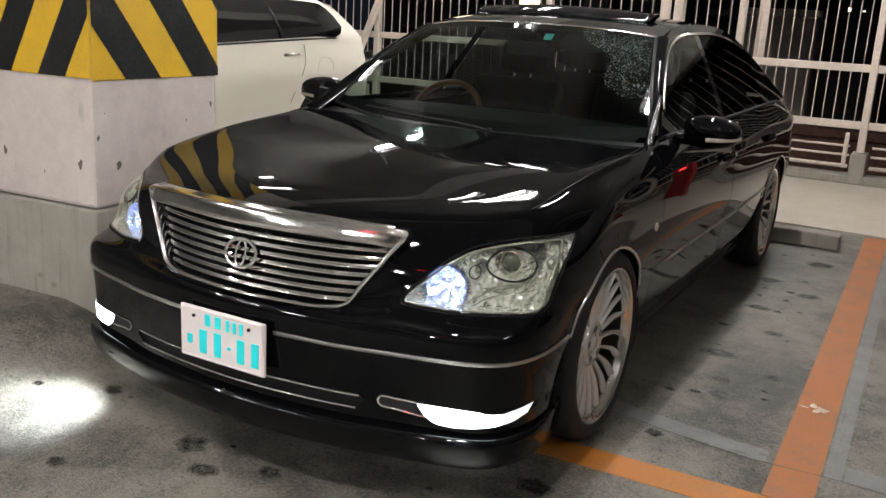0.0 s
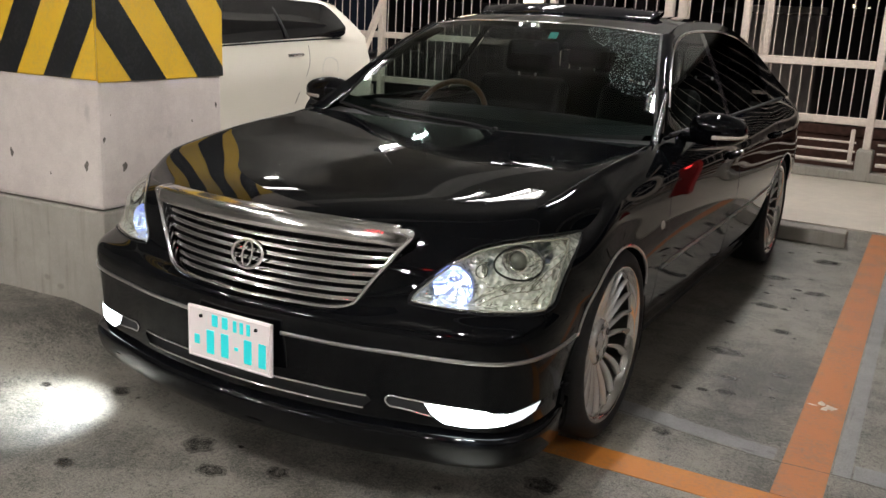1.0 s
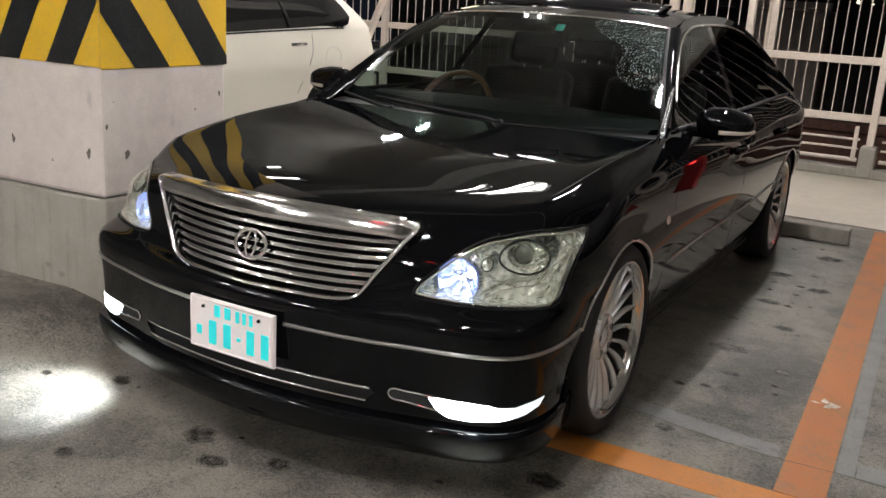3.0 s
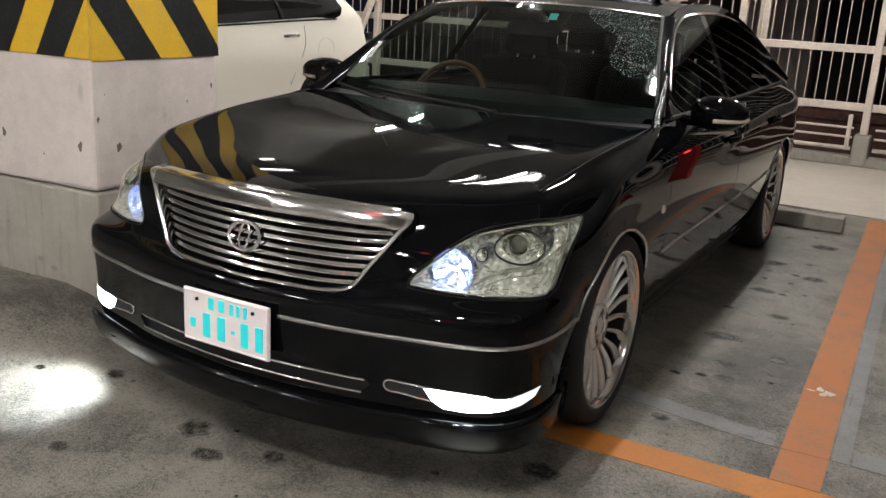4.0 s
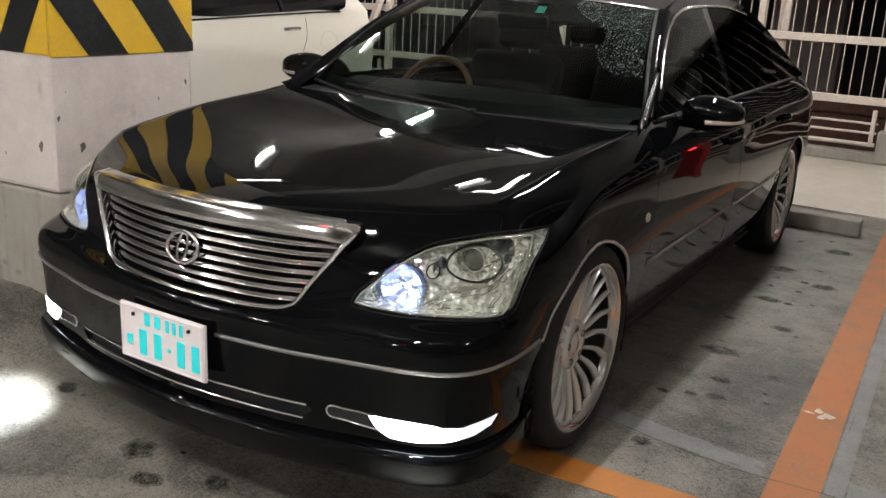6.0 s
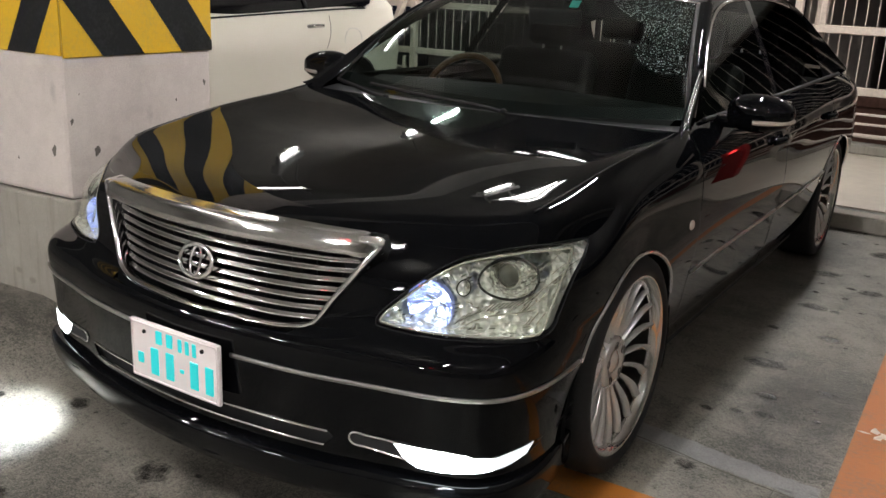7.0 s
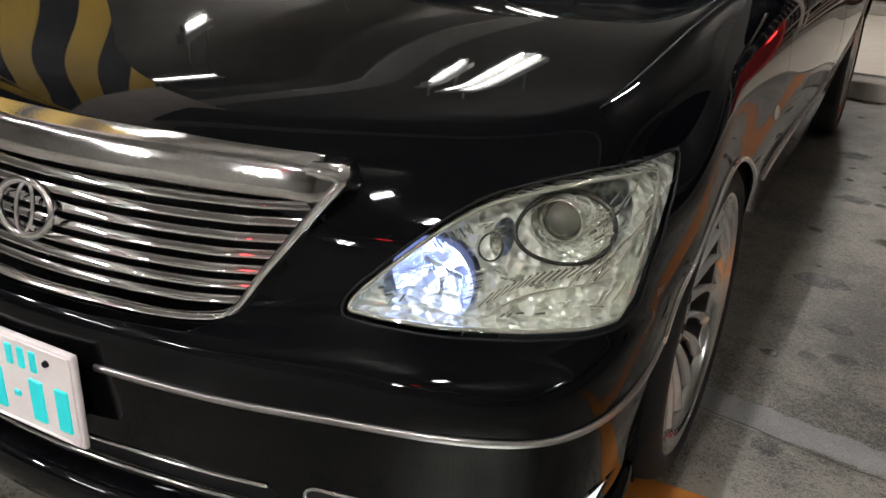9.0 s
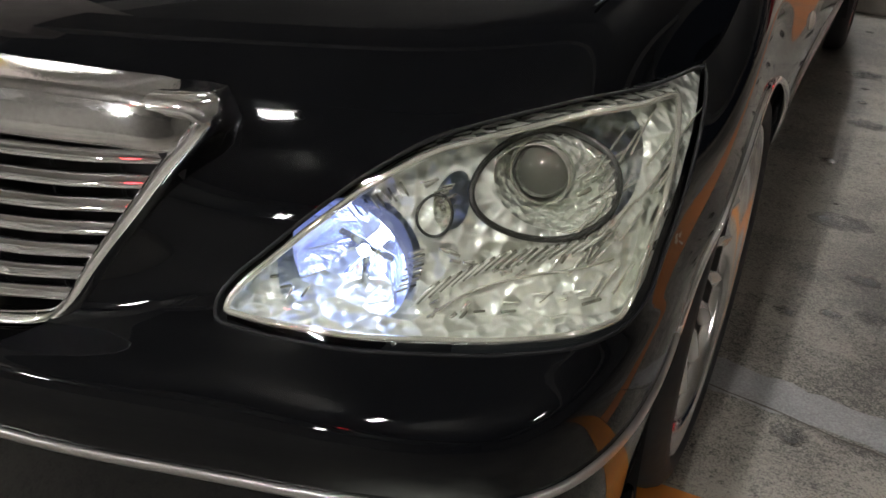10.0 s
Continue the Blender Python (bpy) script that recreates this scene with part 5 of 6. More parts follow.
for x0, x1, z0, z1 in ((-0.070, -0.036, 0.463, 0.500), (-0.030, 0.004, 0.463, 0.500), (0.016, 0.036, 0.462, 0.498), (0.042, 0.062, 0.462, 0.498), (0.068, 0.088, 0.462, 0.498),
                       (-0.142, -0.110, 0.395, 0.425), (-0.094, -0.050, 0.373, 0.448), (-0.036, 0.008, 0.373, 0.448), (0.020, 0.042, 0.405, 0.416), (0.054, 0.098, 0.373, 0.448), (0.110, 0.152, 0.373, 0.448)):
    q = (x1 - x0) * 0.17
    part("character_bar", box(x0 + q, x1 - q, -0.003, 0.002, z0, z1, 0.0015, 1), M_PLATE_INK, plate)
for x in (-0.108, 0.108):
    part("bolt", place(revolve([(-0.005, 0), (-0.005, 0.005), (0.001, 0.006)], 12, "y"), Matrix.Translation((x, 0, 0.487))), M_GASKET, plate)
part("plate_bracket", box(-0.12, 0.12, 0.012, 0.04, 0.37, 0.50), M_DARK, plate)

# lower slot with bright edges; a dark sheet stands in for the shade inside
for z, k in ((0.339, 0), (0.299, 1)):
    w = 0.44 if not k else 0.43
    us, vs = BODY.solve([(x, z) for x in np.linspace(-w, w, 60)], [0, 2], BODY.u(C0 - 4), BODY.u(C0 + 4), BODY.v(1), BODY.v(5))
    part("slot_trim", sweep(BODY.at(us, vs), BODY.normals(us, vs), ring_profile(0.008, 0.008)), M_CHROME, bumper, "chrome edge of the lower intake", True)
part("slot_dark", grid_mesh(np.array([[(x, 0.024 + 0.25 * x * x + 0.035, z) for z in (0.29, 0.33, 0.37)] for x in np.linspace(-0.47, 0.47, 30)])), M_DARK, bumper)


# ---- lamps of the sedan ----
def lamp_outline(s, d=0.0, n=130):
    p = np.array(HEADLIGHT)
    q = np.stack([0.8 * p + 0.2 * np.roll(p, 1, 0), 0.8 * p + 0.2 * np.roll(p, -1, 0)], 1).reshape(-1, 2)
    k = np.r_[0, np.cumsum(np.linalg.norm(np.diff(np.r_[q, q[:1]], axis=0), axis=1))]
    t = np.linspace(0, k[-1], n, endpoint=False)
    loop = np.stack([np.interp(t, k, np.r_[q[:, c], q[0, c]]) for c in (0, 1)], 1)
    return [tuple(v) for v in (grown(loop, d) * (s, 1))]


for s in (1, -1):
    tag = holder("headlight", (0, 0, 0), "", "")
    for k in list(tag.keys()):
        del tag[k]
    tag.parent = sedan
    tag["label"] = "clear headlight with a projector and a blue-lit inner bowl"
    lim = sorted((C0 + s * 2.5, C0 + s * 7.0))
    bm = BODY.sheet(lim[0], lim[1], 5.6, 9.0, 90, 60)
    cut(bm, lamp_outline(s, -0.002, 90), (0, 2), True)
    lens = part("lens", bm, M_LENS, tag, "clear outer lens", True)
    lens.visible_shadow = False
    loop = np.array(lamp_outline(s, 0.001))
    us, vs = BODY.solve(loop, [0, 2], BODY.u(lim[0]), BODY.u(lim[1]), BODY.v(5.4), BODY.v(9))
    P, N = BODY.at(us, vs), BODY.normals(us, vs)
    part("gasket", sweep(P, N, ring_profile(0.0042, 0.004), True), M_GASKET, tag, "", True)
    inner = np.array(lamp_outline(s, -0.008))
    us, vs = BODY.solve(inner, [0, 2], BODY.u(lim[0]), BODY.u(lim[1]), BODY.v(5.4), BODY.v(9))
    Q, QN = BODY.at(us, vs), BODY.normals(us, vs)
    part("edge_bead", sweep(Q - QN * 0.004, QN, ring_profile(0.007, 0.006), True), M_LAMPCHROME, tag, "bright inner edge", True)
    # housing: walls running back from the edge to a stepped bezel
    mid = Q.mean(0)
    layers = [Q - QN * 0.003]
    for depth, shrink in ((0.030, 0.03), (0.060, 0.06), (0.095, 0.10)):
        layers.append(Q + (mid - Q) * shrink * (1, 0.25, 1) + (-s * depth * 0.25, depth, 0))
    P = np.stack(layers, 1)
    bm = grid_mesh(P if s > 0 else P[::-1], True)
    back = layers[-1]
    c = bm.verts.new(back.mean(0))
    bm.verts.ensure_lookup_table()
    n = len(back)
    rim = [bm.verts[4 * i + 3] for i in range(n)]
    for i in range(n):
        bm.faces.new((rim[i], rim[(i + 1) % n], c))
    bmesh.ops.recalc_face_normals(bm, faces=bm.faces)
    part("housing", bm, M_CHAMP, tag, "champagne-silver lamp housing", True)

    def at(x, y, z):
        return Matrix.Translation((s * x, y, z))

    # silver inner panel lying close behind the lens
    gx, gz = np.linspace(0.50, 0.878, 74), np.linspace(0.590, 0.810, 46)
    us, vs = BODY.solve([(s * x, z) for x in gx for z in gz], [0, 2], BODY.u(lim[0]), BODY.u(lim[1]), BODY.v(5.4), BODY.v(9))
    skin, skin_n = BODY.at(us, vs).reshape(74, 46, 3), BODY.normals(us, vs).reshape(74, 46, 3)

    def depth(x):
        return np.interp(np.abs(x), [0.79, 0.85], [0.028, 0.012])

    def on_panel(xz, lift=0.0):
        q = np.asarray(xz, float)
        a, b = np.clip((q[:, 0] - gx[0]) / (gx[1] - gx[0]), 0, 72.99), np.clip((q[:, 1] - gz[0]) / (gz[1] - gz[0]), 0, 44.99)
        i, j = a.astype(int), b.astype(int)
        f, g = (a - i)[:, None], (b - j)[:, None]
        p, n = [(m[i, j] * (1 - f) * (1 - g) + m[i + 1, j] * f * (1 - g) + m[i, j + 1] * (1 - f) * g + m[i + 1, j + 1] * f * g) for m in (skin, skin_n)]
        return p - n * (depth(q[:, 0]) - lift)[:, None], n

    def oval_loop(c, a, b, n=56):
        return [(c[0] + a[0] * math.cos(t) + b[0] * math.sin(t), c[1] + a[1] * math.cos(t) + b[1] * math.sin(t)) for t in np.linspace(0, 2 * math.pi, n, endpoint=False)]

    def bead(xz, w, h, material, name, label="", closed=False, lift=0.002):
        p, n = on_panel(xz, lift)
        return part(name, sweep(p, n, ring_profile(w, h, 8), closed), material, tag, label, True)

    RING = oval_loop((0.772, 0.738), (0.060, -0.0075), (-0.012, 0.0480))
    SIDE = oval_loop((0.690, 0.715), (0.0155, -0.002), (-0.002, 0.023), 36)
    gu, gv = np.meshgrid(np.linspace(BODY.u(lim[0]), BODY.u(lim[1]), 70), np.linspace(BODY.v(5.6), BODY.v(9), 44), indexing="ij")
    P = BODY.at(gu.ravel(), gv.ravel())
    P = P - BODY.normals(gu.ravel(), gv.ravel()) * depth(P[:, 0])[:, None]
    bm = grid_mesh(P.reshape(70, 44, 3))
    cut(bm, [(s * x, z) for x, z in RING], (0, 2))
    cut(bm, [(s * x, z) for x, z in SIDE], (0, 2))
    cut(bm, [(s * (0.612 + 0.0625 * math.cos(t)), 0.655 + 0.0625 * math.sin(t)) for t in np.linspace(0, 2 * math.pi, 48, endpoint=False)], (0, 2))
    cut(bm, lamp_outline(s, -0.010, 90), (0, 2), True)
    part("inner_panel", bm, M_CHAMP, tag, "champagne-silver inner panel", True)

    # projector: dark trim ring, bright well and ball lens
    pm = at(0.746, 0.366, 0.727)
    bead(RING, 0.0065, 0.010, M_RING, "projector_ring", "dark trim ring", True)
    bead([(0.772 + (x - 0.772) * 0.925, 0.738 + (z - 0.738) * 0.925) for x, z in RING], 0.003, 0.004, M_LAMPCHROME, "ring_edge", "", True, -0.004)
    rim, rn = on_panel(RING)
    ang = np.linspace(0, 2 * math.pi, 56, endpoint=False)
    inner = np.stack([s * (0.746 + 0.034 * np.cos(ang)), np.full(56, 0.396), 0.727 + 0.034 * np.sin(ang)], 1)
    mid_a = rim * 0.72 + inner * 0.28 + (0, 0.020, 0)
    mid_b = rim * 0.35 + inner * 0.65 + (0, 0.022, 0)
    part("projector_well", grid_mesh(np.stack([rim, mid_a, mid_b, inner], 1), True), M_WELL, tag, "bright reflector round the ball lens", True)
    part("projector_lens", place(revolve([(0.06, 0.030), (0.035, 0.0295), (0.022, 0.0265), (0.012, 0.0190), (0.007, 0.009), (0.006, 0)], 40), pm), M_BALL, tag, "olive-dark glass ball lens", True)
    part("lens_collar", place(revolve([(0.07, 0.0325), (0.024, 0.0325), (0.019, 0.0310), (0.024, 0.0285)], 40), pm), M_LAMPCHROME, tag, "", True)
    # main-beam bowl, lit blue-white, with its bulb
    bmx = at(0.612, 0.258, 0.655)
    part("main_beam_bowl", place(revolve([(-0.004, 0.064), (0.012, 0.060), (0.03, 0.052), (0.05, 0.037), (0.062, 0.016), (0.064, 0.0)], 48), bmx), M_BOWL, tag, "bowl reflector glowing blue white", True)
    part("bulb", place(revolve([(0.062, 0.007), (0.035, 0.007), (0.022, 0.006), (0.018, 0.0)], 20), bmx), M_BULB, tag, "lit blue-white bulb", True)
    part("bulb_shield", place(merge(rod((-0.03, 0.03, 0.012), (0.03, 0.03, -0.004), 0.004), rod((0, 0.026, -0.04), (0, 0.03, 0.0), 0.004)), bmx), M_REFLECT, tag, "", True)
    for k, (a, r0, r1) in enumerate(((0.3, 0.022, 0.060), (0.75, 0.030, 0.056), (1.3, 0.020, 0.058), (2.2, 0.022, 0.060), (2.6, 0.030, 0.058), (3.3, 0.022, 0.060), (4.1, 0.026, 0.060), (4.6, 0.022, 0.052), (5.5, 0.022, 0.060))):
        p0 = (r0 * math.cos(a), 0.056 - r0 * 0.2, r0 * math.sin(a))
        p1 = (r1 * math.cos(a), 0.012, r1 * math.sin(a))
        part("facet", place(rod(p0, p1, 0.0025, 6), bmx), M_BOWL, tag, "", True)
    # small side lamp in an oval well
    bead(SIDE, 0.0030, 0.005, M_RING, "side_lamp_ring", "", True)
    rim, rn = on_panel(SIDE)
    c = rim.mean(0) + (0, 0.034, 0)
    part("side_lamp", grid_mesh(np.stack([rim, rim * 0.55 + c * 0.45, rim * 0.15 + c * 0.85, c + (rim - c) * 0.01], 1), True), M_WELL, tag, "small oval side lamp", True)
    part("side_lamp_bulb", place(revolve([(0.0, 0.006), (-0.016, 0.006), (-0.021, 0.0)], 16), Matrix.Translation(c)), M_LAMPCHROME, tag, "", True)
    # fine ribs on the panel, every second one grey as painted shade between them
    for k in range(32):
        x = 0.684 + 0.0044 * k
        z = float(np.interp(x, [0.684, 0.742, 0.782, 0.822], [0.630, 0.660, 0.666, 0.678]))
        bead([(x + 0.016 * f, z + 0.017 * f) for f in (0, 0.33, 0.67, 1)], 0.0028, 0.0060, M_PRESSED_SHADE if k % 2 else M_FLUTE, "rib")
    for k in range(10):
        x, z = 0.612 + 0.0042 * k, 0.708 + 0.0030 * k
        bead([(x + 0.012 * f, z + 0.012 - 0.012 * f) for f in (0, 0.5, 1)], 0.0024, 0.0050, M_PRESSED_SHADE if k % 2 else M_FLUTE, "rib")
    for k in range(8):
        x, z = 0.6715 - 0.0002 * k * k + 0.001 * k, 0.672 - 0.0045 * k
        bead([(x + 0.016 * f, z + 0.006 * f) for f in (0, 0.5, 1)], 0.0024, 0.0050, M_PRESSED_SHADE if k % 2 else M_FLUTE, "rib")
    # divider over the signal chamber, short dashes pressed below it, grey ones painted shade
    bead(curve_through([(0.676, 0.608), (0.696, 0.621), (0.738, 0.644), (0.779, 0.654), (0.818, 0.660), (0.842, 0.665)], 40), 0.0035, 0.006, M_LAMPCHROME, "divider", "bright divider", False, 0.002)
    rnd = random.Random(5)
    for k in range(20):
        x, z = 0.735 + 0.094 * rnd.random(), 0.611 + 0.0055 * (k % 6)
        bead([(x, z), (x + 0.004, z + 0.0004), (x + rnd.uniform(0.007, 0.013), z + 0.0008)], 0.0028, 0.0060, M_FLUTE if k % 3 else M_PRESSED_SHADE, "dash")
    # random bright and grey strokes, put in for sparkle and dark reflections
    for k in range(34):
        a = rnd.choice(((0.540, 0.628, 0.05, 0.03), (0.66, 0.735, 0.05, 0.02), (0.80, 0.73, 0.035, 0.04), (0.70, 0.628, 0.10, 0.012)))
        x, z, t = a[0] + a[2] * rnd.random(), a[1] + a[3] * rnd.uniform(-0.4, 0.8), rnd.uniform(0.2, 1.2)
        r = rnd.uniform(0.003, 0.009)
        bead([(x + f * r * math.cos(t), z + f * r * math.sin(t)) for f in (-1, -0.3, 0.3, 1)], rnd.uniform(0.002, 0.005), 0.005, rnd.choice((M_LAMPCHROME, M_LAMPCHROME, M_PRESSED_SHADE)), "sparkle_stroke")
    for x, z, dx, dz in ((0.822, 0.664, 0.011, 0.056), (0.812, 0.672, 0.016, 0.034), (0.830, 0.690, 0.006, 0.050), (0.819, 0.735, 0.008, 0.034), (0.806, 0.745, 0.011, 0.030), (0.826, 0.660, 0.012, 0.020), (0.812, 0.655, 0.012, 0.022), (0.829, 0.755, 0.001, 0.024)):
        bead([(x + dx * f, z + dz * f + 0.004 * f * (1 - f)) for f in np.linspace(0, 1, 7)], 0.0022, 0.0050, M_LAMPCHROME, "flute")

    # long bright strokes, put in as glints of the fluted outer reflector, some grey
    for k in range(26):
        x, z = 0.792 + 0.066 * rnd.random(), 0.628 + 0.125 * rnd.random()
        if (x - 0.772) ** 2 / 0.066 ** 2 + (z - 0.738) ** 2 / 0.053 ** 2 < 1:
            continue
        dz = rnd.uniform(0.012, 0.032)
        bead([(x + 0.42 * dz * f, z + dz * f + 0.003 * f * (1 - f)) for f in np.linspace(0, 1, 6)], rnd.uniform(0.0015, 0.0034), 0.005, M_LAMPCHROME if k % 4 else M_PRESSED_SHADE, "flute")
    # more bright strokes round the projector, put in as glints
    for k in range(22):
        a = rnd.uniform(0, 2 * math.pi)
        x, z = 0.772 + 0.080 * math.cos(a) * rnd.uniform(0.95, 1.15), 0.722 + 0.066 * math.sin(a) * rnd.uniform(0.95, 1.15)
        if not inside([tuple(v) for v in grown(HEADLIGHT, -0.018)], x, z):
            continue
        bead([(x - 0.010 * math.sin(a + 0.5) * f, z + 0.010 * math.cos(a + 0.5) * f) for f in (-0.5, 0, 0.5)], rnd.uniform(0.003, 0.006), 0.004, M_LAMPCHROME, "sparkle_stroke")

    # fog lamp in its pocket
    fogt = holder("fog_lamp", (0, 0, 0), "", "")
    for k in list(fogt.keys()):
        del fogt[k]
    fogt.parent = sedan
    fogt["label"] = "lit white fog lamp in the bumper corner"
    poly = [(s * x, z) for x, z in FOG]
    lim = sorted((C0 + s * 2.5, C0 + s * 7.0))
    bm = BODY.sheet(lim[0], lim[1], 2.2, 4.6, 80, 40)
    cut(bm, poly, (0, 2), True, where=front)
    bmesh.ops.translate(bm, verts=bm.verts, vec=(s * 0.001, -0.003, 0))
    tip = bm.copy()
    bmesh.ops.delete(bm, geom=[f for f in bm.faces if abs(f.calc_center_median().x) > 0.825], context="FACES")
    bmesh.ops.delete(tip, geom=[f for f in tip.faces if abs(f.calc_center_median().x) <= 0.825], context="FACES")
    part("fog_lens", bm, M_FOG, fogt, "brightly lit white lens", True)
    seed = max(tip.faces, key=lambda f: f.calc_area())
    linked, todo = {seed}, [seed]
    while todo:
        for e in todo.pop().edges:
            for f in e.link_faces:
                if f not in linked:
                    linked.add(f)
                    todo.append(f)
    bmesh.ops.delete(tip, geom=[f for f in tip.faces if f not in linked], context="FACES")
    part("lens_tip", tip, M_FOGTIP, fogt, "clear lens tip, less brightly lit", True)
    us, vs = BODY.solve([(s * x, z) for x, z in smooth_loop(FOG, 90)], [0, 2], BODY.u(lim[0]), BODY.u(lim[1]), BODY.v(1.5), BODY.v(5))
    part("fog_surround", sweep(BODY.at(us, vs), BODY.normals(us, vs), ring_profile(0.006, 0.006), True), M_GASKET, fogt, "", True)
    pocket = [(0.622, 0.345), (0.58, 0.348), (0.53, 0.350), (0.503, 0.348), (0.496, 0.336), (0.503, 0.322), (0.53, 0.317), (0.58, 0.312), (0.640, 0.306)]
    near = sorted((C0 + s * 1.0, C0 + s * 7.0))
    us, vs = BODY.solve(curve_through(pocket, 70) * (s, 1), [0, 2], BODY.u(near[0]), BODY.u(near[1]), BODY.v(1.5), BODY.v(5))
    part("fog_finisher", sweep(BODY.at(us, vs) + BODY.normals(us, vs) * 0.001, BODY.normals(us, vs), ring_profile(0.007, 0.007)), M_CHROME, fogt, "chrome loop round the dark pocket", True)
    # flat dark sheet over the bumper skin, standing in for the pocket's shade
    bm = BODY.sheet(near[0], near[1], 2.2, 4.6, 90, 40)
    cut(bm, [(s * x, z) for x, z in pocket], (0, 2), True, where=front)
    bmesh.ops.translate(bm, verts=bm.verts, vec=(0, -0.0015, 0))
    part("fog_pocket_dark", bm, M_DARK, fogt, "", True)

# ---- wheels ----
def wheel_at(side, y, turn):
    """A many-spoked alloy wheel on a low tyre."""
    hub_m = Matrix.Translation((side * 0.878, y, 0.335)) @ Matrix.Diagonal((side, 1, 1, 1)) @ pose(0, 0, 0, turn)

    def w(bm):
        place(bm, hub_m)
        if side < 0:
            bmesh.ops.reverse_faces(bm, faces=bm.faces)
        return bm

    wheel = part("wheel", w(revolve([(-0.034, 0.246), (-0.030, 0.246), (-0.012, 0.252), (-0.004, 0.262), (0.0, 0.268), (0.0, 0.275), (-0.010, 0.277), (-0.23, 0.272)], 72, "x")), M_LIP, sedan, "silver multi-spoke alloy wheel with a polished lip", True)
    part("tyre", w(revolve([(-0.015, 0.270), (0.002, 0.276), (0.007, 0.288), (0.004, 0.306), (-0.006, 0.322), (-0.022, 0.331), (-0.05, 0.335), (-0.18, 0.335), (-0.21, 0.325), (-0.23, 0.30), (-0.225, 0.27)], 72, "x")), M_RUBBER, wheel, "low-profile black tyre", True)
    # rim inside and disc take the dark colour in place of wheel shade
    part("barrel", w(revolve([(-0.21, 0.262), (-0.034, 0.2455)], 60, "x")), M_WHEEL_DARK, wheel, "inside of the rim, shade put into its dark colour", True)
    part("brake_disc", w(revolve([(-0.10, 0.06), (-0.10, 0.165), (-0.12, 0.165), (-0.12, 0.06)], 48, "x")), M_WHEEL_DARK, wheel, "", True)
    # dark disc that closes the wheel, in place of the shade behind it
    part("wheel_dark", w(revolve([(-0.16, 0.0), (-0.16, 0.255)], 40, "x")), M_DARK, wheel)
    part("hub", w(revolve([(-0.075, 0.085), (-0.050, 0.082), (-0.042, 0.070), (-0.044, 0.045), (-0.050, 0.036), (-0.046, 0.030), (-0.040, 0.020), (-0.039, 0)], 40, "x")), M_ALLOY, wheel, "hub with recessed bolts", True)
    for k in range(5):
        a = 2 * math.pi * k / 5 + 0.3
        part("bolt_hole", w(place(revolve([(-0.055, 0.011), (-0.0415, 0.012), (-0.0415, 0.009), (-0.05, 0)], 14, "x"), Matrix.Translation((0, 0.057 * math.cos(a), 0.057 * math.sin(a))))), M_GASKET, wheel)
    # one swept spoke, turned round the hub
    rr = np.linspace(0.070, 0.256, 14)
    t = (rr - 0.07) / 0.186
    xx = -0.056 + 0.010 * np.sin(t * math.pi) + 0.034 * t ** 2
    lean = 0.11 * np.sin(t * math.pi * 0.9)
    rows = []
    for r, x, q, f in zip(rr, xx, lean, t):
        hw = (0.0054 + 0.0062 * f ** 1.3) / r
        dep = 0.026 - 0.010 * f
        rows.append([(x - dep, r * math.cos(q + e), r * math.sin(q + e)) if d else (x - 0.0022 * abs(e / hw) ** 2 + 0.0045 * e / hw, r * math.cos(q + e), r * math.sin(q + e))
                     for e, d in ((-hw, 1), (-hw, 0), (-hw * 0.55, 0), (hw * 0.55, 0), (hw, 0), (hw, 1))])
    base = grid_mesh(np.array(rows))
    me = bpy.data.meshes.new("spoke")
    bmesh.ops.recalc_face_normals(base, faces=base.faces)
    base.to_mesh(me)
    base.free()
    me.polygons.foreach_set("use_smooth", [True] * len(me.polygons))
    me.materials.append(M_ALLOY)
    for k in range(20):
        sp = new("spoke", me)
        sp.parent = wheel
        sp.matrix_basis = hub_m @ pose(0, 0, 0, 360 * k / 20)
    return wheel


for side in (1, -1):
    wheel_at(side, 0.937, 8)
    wheel_at(side, 3.862, 3)

# ---- mirrors ----
for s in (1, -1):
    bm = bmesh.new()
    bmesh.ops.create_uvsphere(bm, u_segments=40, v_segments=24, radius=1)
    for v in bm.verts:
        x, y, z = v.co
        v.co = (math.copysign(abs(x) ** 0.75, x), math.copysign(abs(y) ** 0.8, y), math.copysign(abs(z) ** 0.75, z))
        if v.co.y > 0.45:
            v.co.y = 0.45
        v.co.z *= 1 - 0.18 * max(v.co.x, 0)
    place(bm, Matrix.Translation((s * 0.958, 1.745, 1.012)) @ pose(0, 0, 0, 0, 0, s * -6) @ Matrix.Diagonal((s * 0.112, 0.075, 0.066, 1)))
    bmesh.ops.recalc_face_normals(bm, faces=bm.faces)
    mirror = part("door_mirror", bm, M_PAINT, sedan, "black door mirror with a lamp strip", True)
    part("mirror_glass", place(box(-0.088, 0.088, 0, 0.004, -0.048, 0.048, 0.003), Matrix.Translation((s * 0.958, 1.783, 1.012)) @ pose(0, 0, 0, 0, 0, s * -6)), M_CHROME, mirror, "mirror glass")
    path = curve_through([(s * 0.955, 1.660, 0.988), (s * 1.01, 1.672, 0.990), (s * 1.053, 1.700, 0.994), (s * 1.070, 1.742, 0.998)], 24)
    part("signal_strip", sweep(path, np.tile((s * 0.5, -0.85, 0), (24, 1)), ring_profile(0.016, 0.012)), M_SIGNAL, mirror, "clear turn-signal strip", True)
    part("mirror_foot", place(box(-0.07, 0.07, -0.03, 0.03, -0.02, 0.02, 0.014, 3), Matrix.Translation((s * 0.85, 1.755, 0.972))), M_PAINT, mirror, "", True)

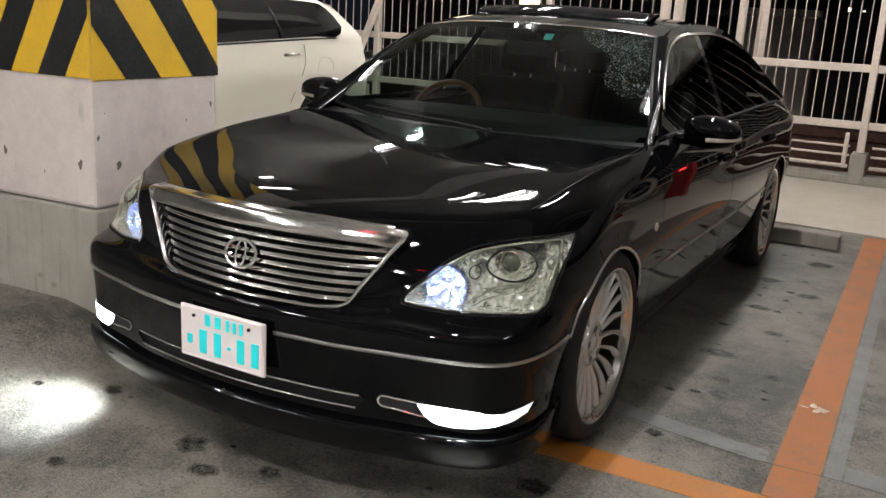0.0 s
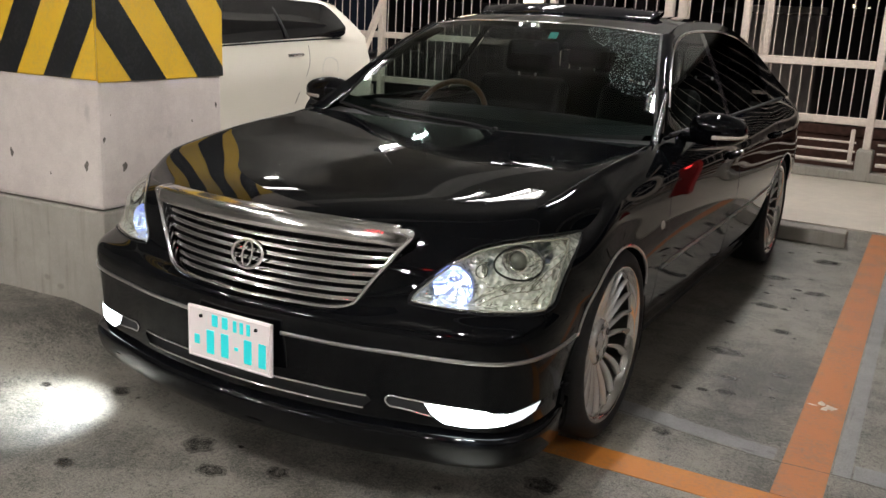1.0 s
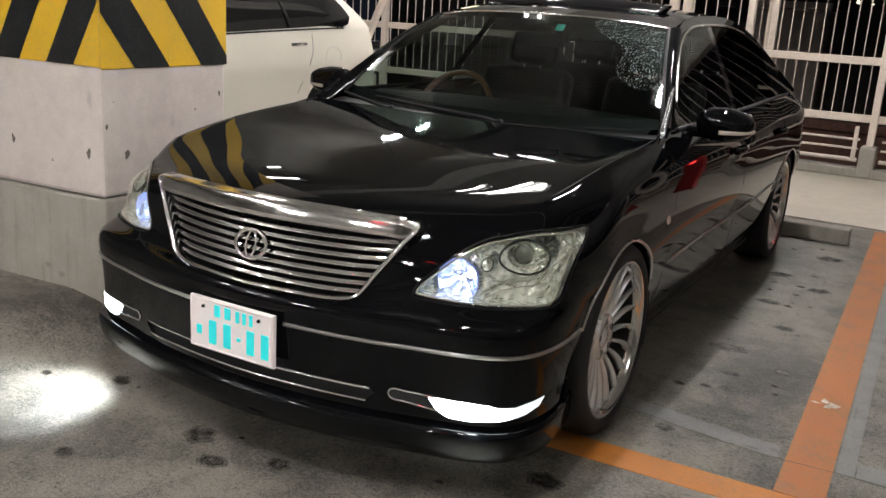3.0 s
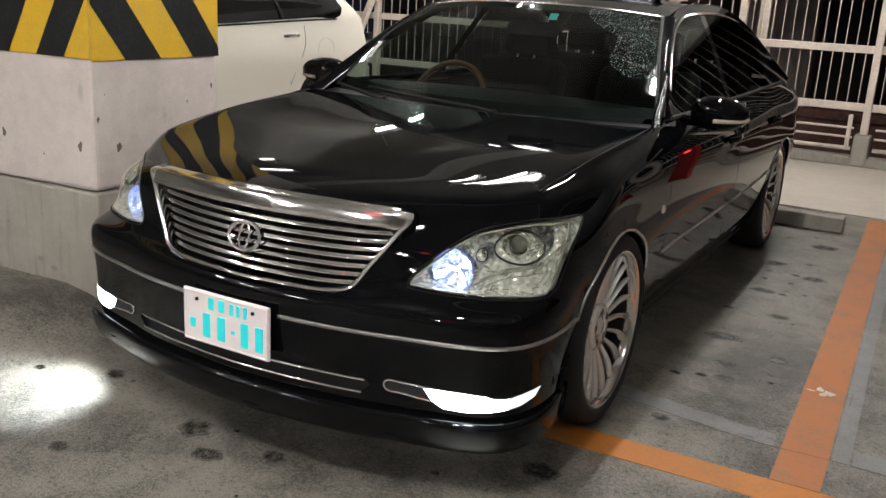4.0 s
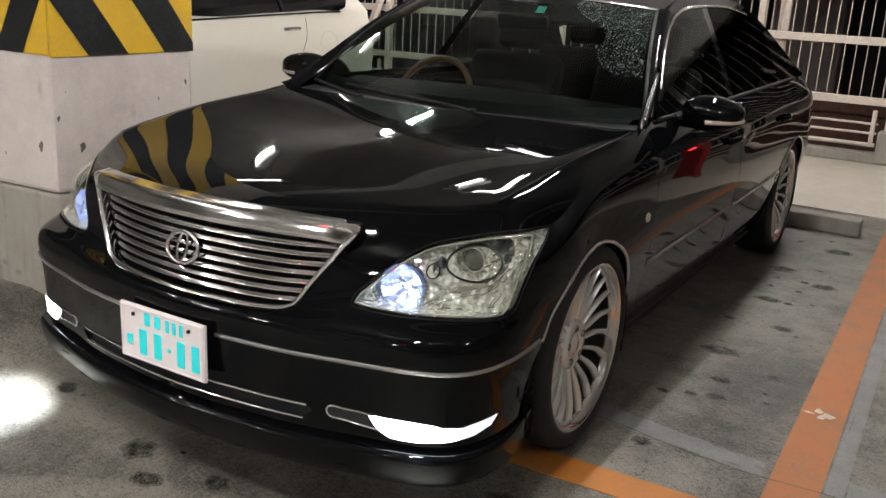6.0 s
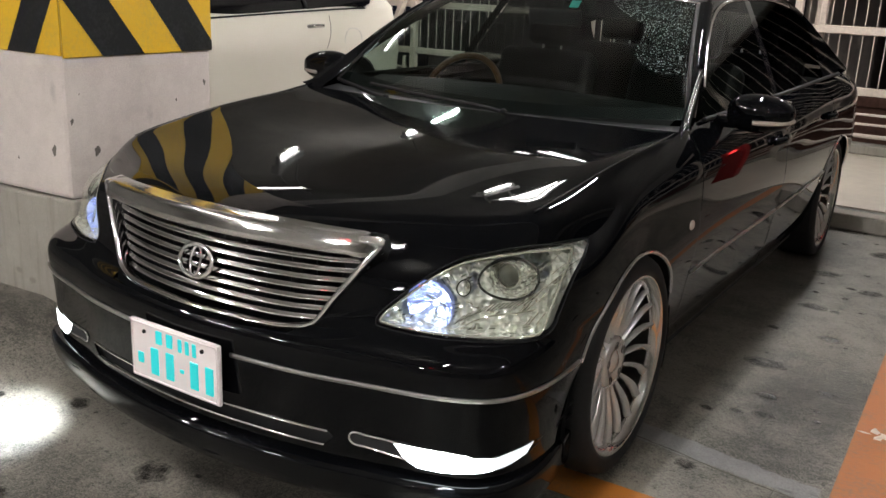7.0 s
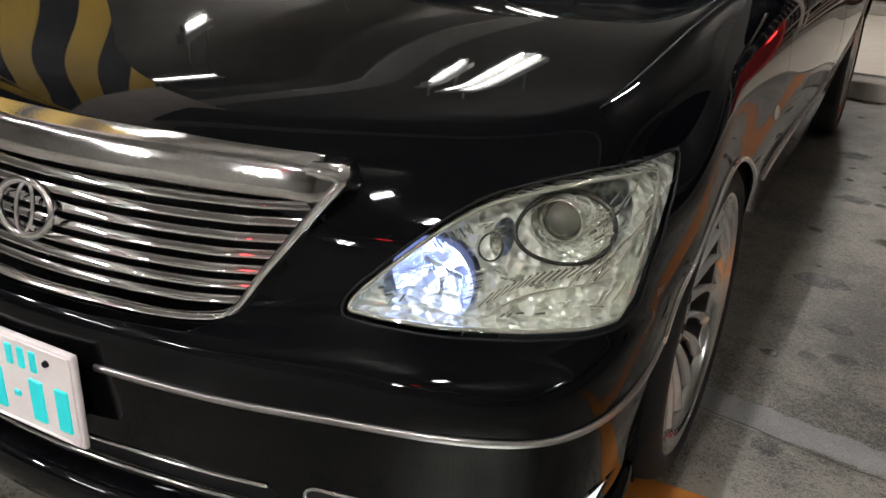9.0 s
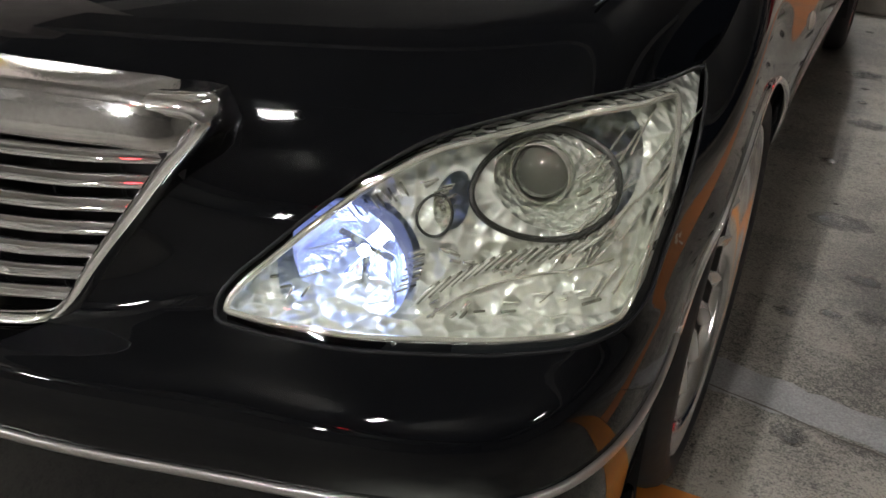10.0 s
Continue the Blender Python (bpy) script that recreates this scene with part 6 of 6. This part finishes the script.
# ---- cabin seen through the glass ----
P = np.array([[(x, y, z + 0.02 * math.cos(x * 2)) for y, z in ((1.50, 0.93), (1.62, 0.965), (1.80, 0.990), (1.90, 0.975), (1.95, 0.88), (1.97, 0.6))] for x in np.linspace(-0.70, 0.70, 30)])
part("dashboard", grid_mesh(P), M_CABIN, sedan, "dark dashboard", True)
wm = Matrix.Translation((-0.40, 1.99, 0.915)) @ pose(0, 0, 0, 64)
t = np.linspace(0, 2 * np.pi, 64, endpoint=False)
ring = np.stack([0.19 * np.cos(t), 0.19 * np.sin(t), 0 * t], 1)
steer = part("steering_wheel", place(sweep(ring, np.tile((0, 0, 1), (64, 1)), ring_profile(0.028, 0.028), True), wm), M_WOOD, sedan, "wood-rimmed steering wheel", True)
part("wheel_boss", place(merge(box(-0.07, 0.07, -0.06, 0.06, -0.03, 0.01, 0.02, 2), box(-0.18, 0.18, -0.015, 0.015, -0.012, 0.004, 0.004, 1), box(-0.015, 0.015, -0.18, 0, -0.012, 0.004, 0.004, 1)), wm), M_CABIN, steer)


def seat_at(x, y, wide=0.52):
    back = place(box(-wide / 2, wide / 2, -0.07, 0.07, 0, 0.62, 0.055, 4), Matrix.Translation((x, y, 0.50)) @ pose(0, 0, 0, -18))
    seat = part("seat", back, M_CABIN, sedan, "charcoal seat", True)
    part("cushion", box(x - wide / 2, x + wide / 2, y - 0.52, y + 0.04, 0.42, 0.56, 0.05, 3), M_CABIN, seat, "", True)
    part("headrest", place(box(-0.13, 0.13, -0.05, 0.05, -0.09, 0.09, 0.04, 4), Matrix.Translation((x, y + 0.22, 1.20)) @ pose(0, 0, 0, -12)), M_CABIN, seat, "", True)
    for d in (-0.05, 0.05):
        part("headrest_post", rod((x + d, y + 0.20, 1.05), (x + d, y + 0.215, 1.16), 0.006), M_SATIN, seat)


seat_at(0.37, 2.55)
seat_at(-0.37, 2.60)
for x in (-0.38, 0.38):
    seat_at(x, 3.55, 0.6)
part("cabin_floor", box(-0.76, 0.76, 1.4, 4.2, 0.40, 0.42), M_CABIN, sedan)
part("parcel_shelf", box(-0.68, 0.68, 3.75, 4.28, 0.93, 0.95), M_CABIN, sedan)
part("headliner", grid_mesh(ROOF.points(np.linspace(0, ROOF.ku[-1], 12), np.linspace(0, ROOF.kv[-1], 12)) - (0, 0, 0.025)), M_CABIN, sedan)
part("room_mirror", place(box(-0.12, 0.12, -0.012, 0.012, -0.032, 0.032, 0.012, 3), Matrix.Translation((0.0, 2.06, 1.275)) @ pose(0, 0, 0, 15)), M_GASKET, sedan, "interior mirror", True)
part("sun_visor", place(box(-0.19, 0.19, -0.01, 0.01, -0.07, 0.07, 0.01, 2), Matrix.Translation((0.33, 2.10, 1.315)) @ pose(0, 0, 0, -60)), M_CABIN, sedan)
part("sticker", box(-0.02, 0.02, 0, 0.001, -0.02, 0.02), M_TEAL, windscreen, "small teal inspection sticker").matrix_basis = Matrix.Translation((0.14, 1.945, 1.335)) @ pose(0, 0, 0, -48)
# rain drops left beyond the wiper's reach
random.seed(5)
bm = bmesh.new()
done = 0
while done < 1500:
    f, g = random.random(), random.random()
    u, v = SCREEN.ku[-1] * (0.74 + 0.25 * f), SCREEN.kv[-1] * (0.30 + 0.68 * g)
    if (0.985 - (0.74 + 0.25 * f)) * 4.2 > (0.30 + 0.68 * g) - 0.02 + 0.12 * math.sin(9 * g):
        continue
    p, nn = SCREEN.at([u], [v])[0], SCREEN.normals([u], [v])[0]
    r = random.choice((0.0008, 0.0011, 0.0014, 0.0021))
    m = Matrix.Translation(p + nn * 0.0003 * (1 if nn[2] > 0 else -1)) @ Vector(nn if nn[2] > 0 else -nn).to_track_quat("Z", "Y").to_matrix().to_4x4() @ Matrix.Diagonal((r, r * random.uniform(0.8, 1.5), r * 0.5, 1))
    bmesh.ops.create_icosphere(bm, subdivisions=1, radius=1, matrix=m)
    done += 1
drops = part("water_drops", bm, M_DROP, windscreen, "", True)
drops["kind"] = "stuff"
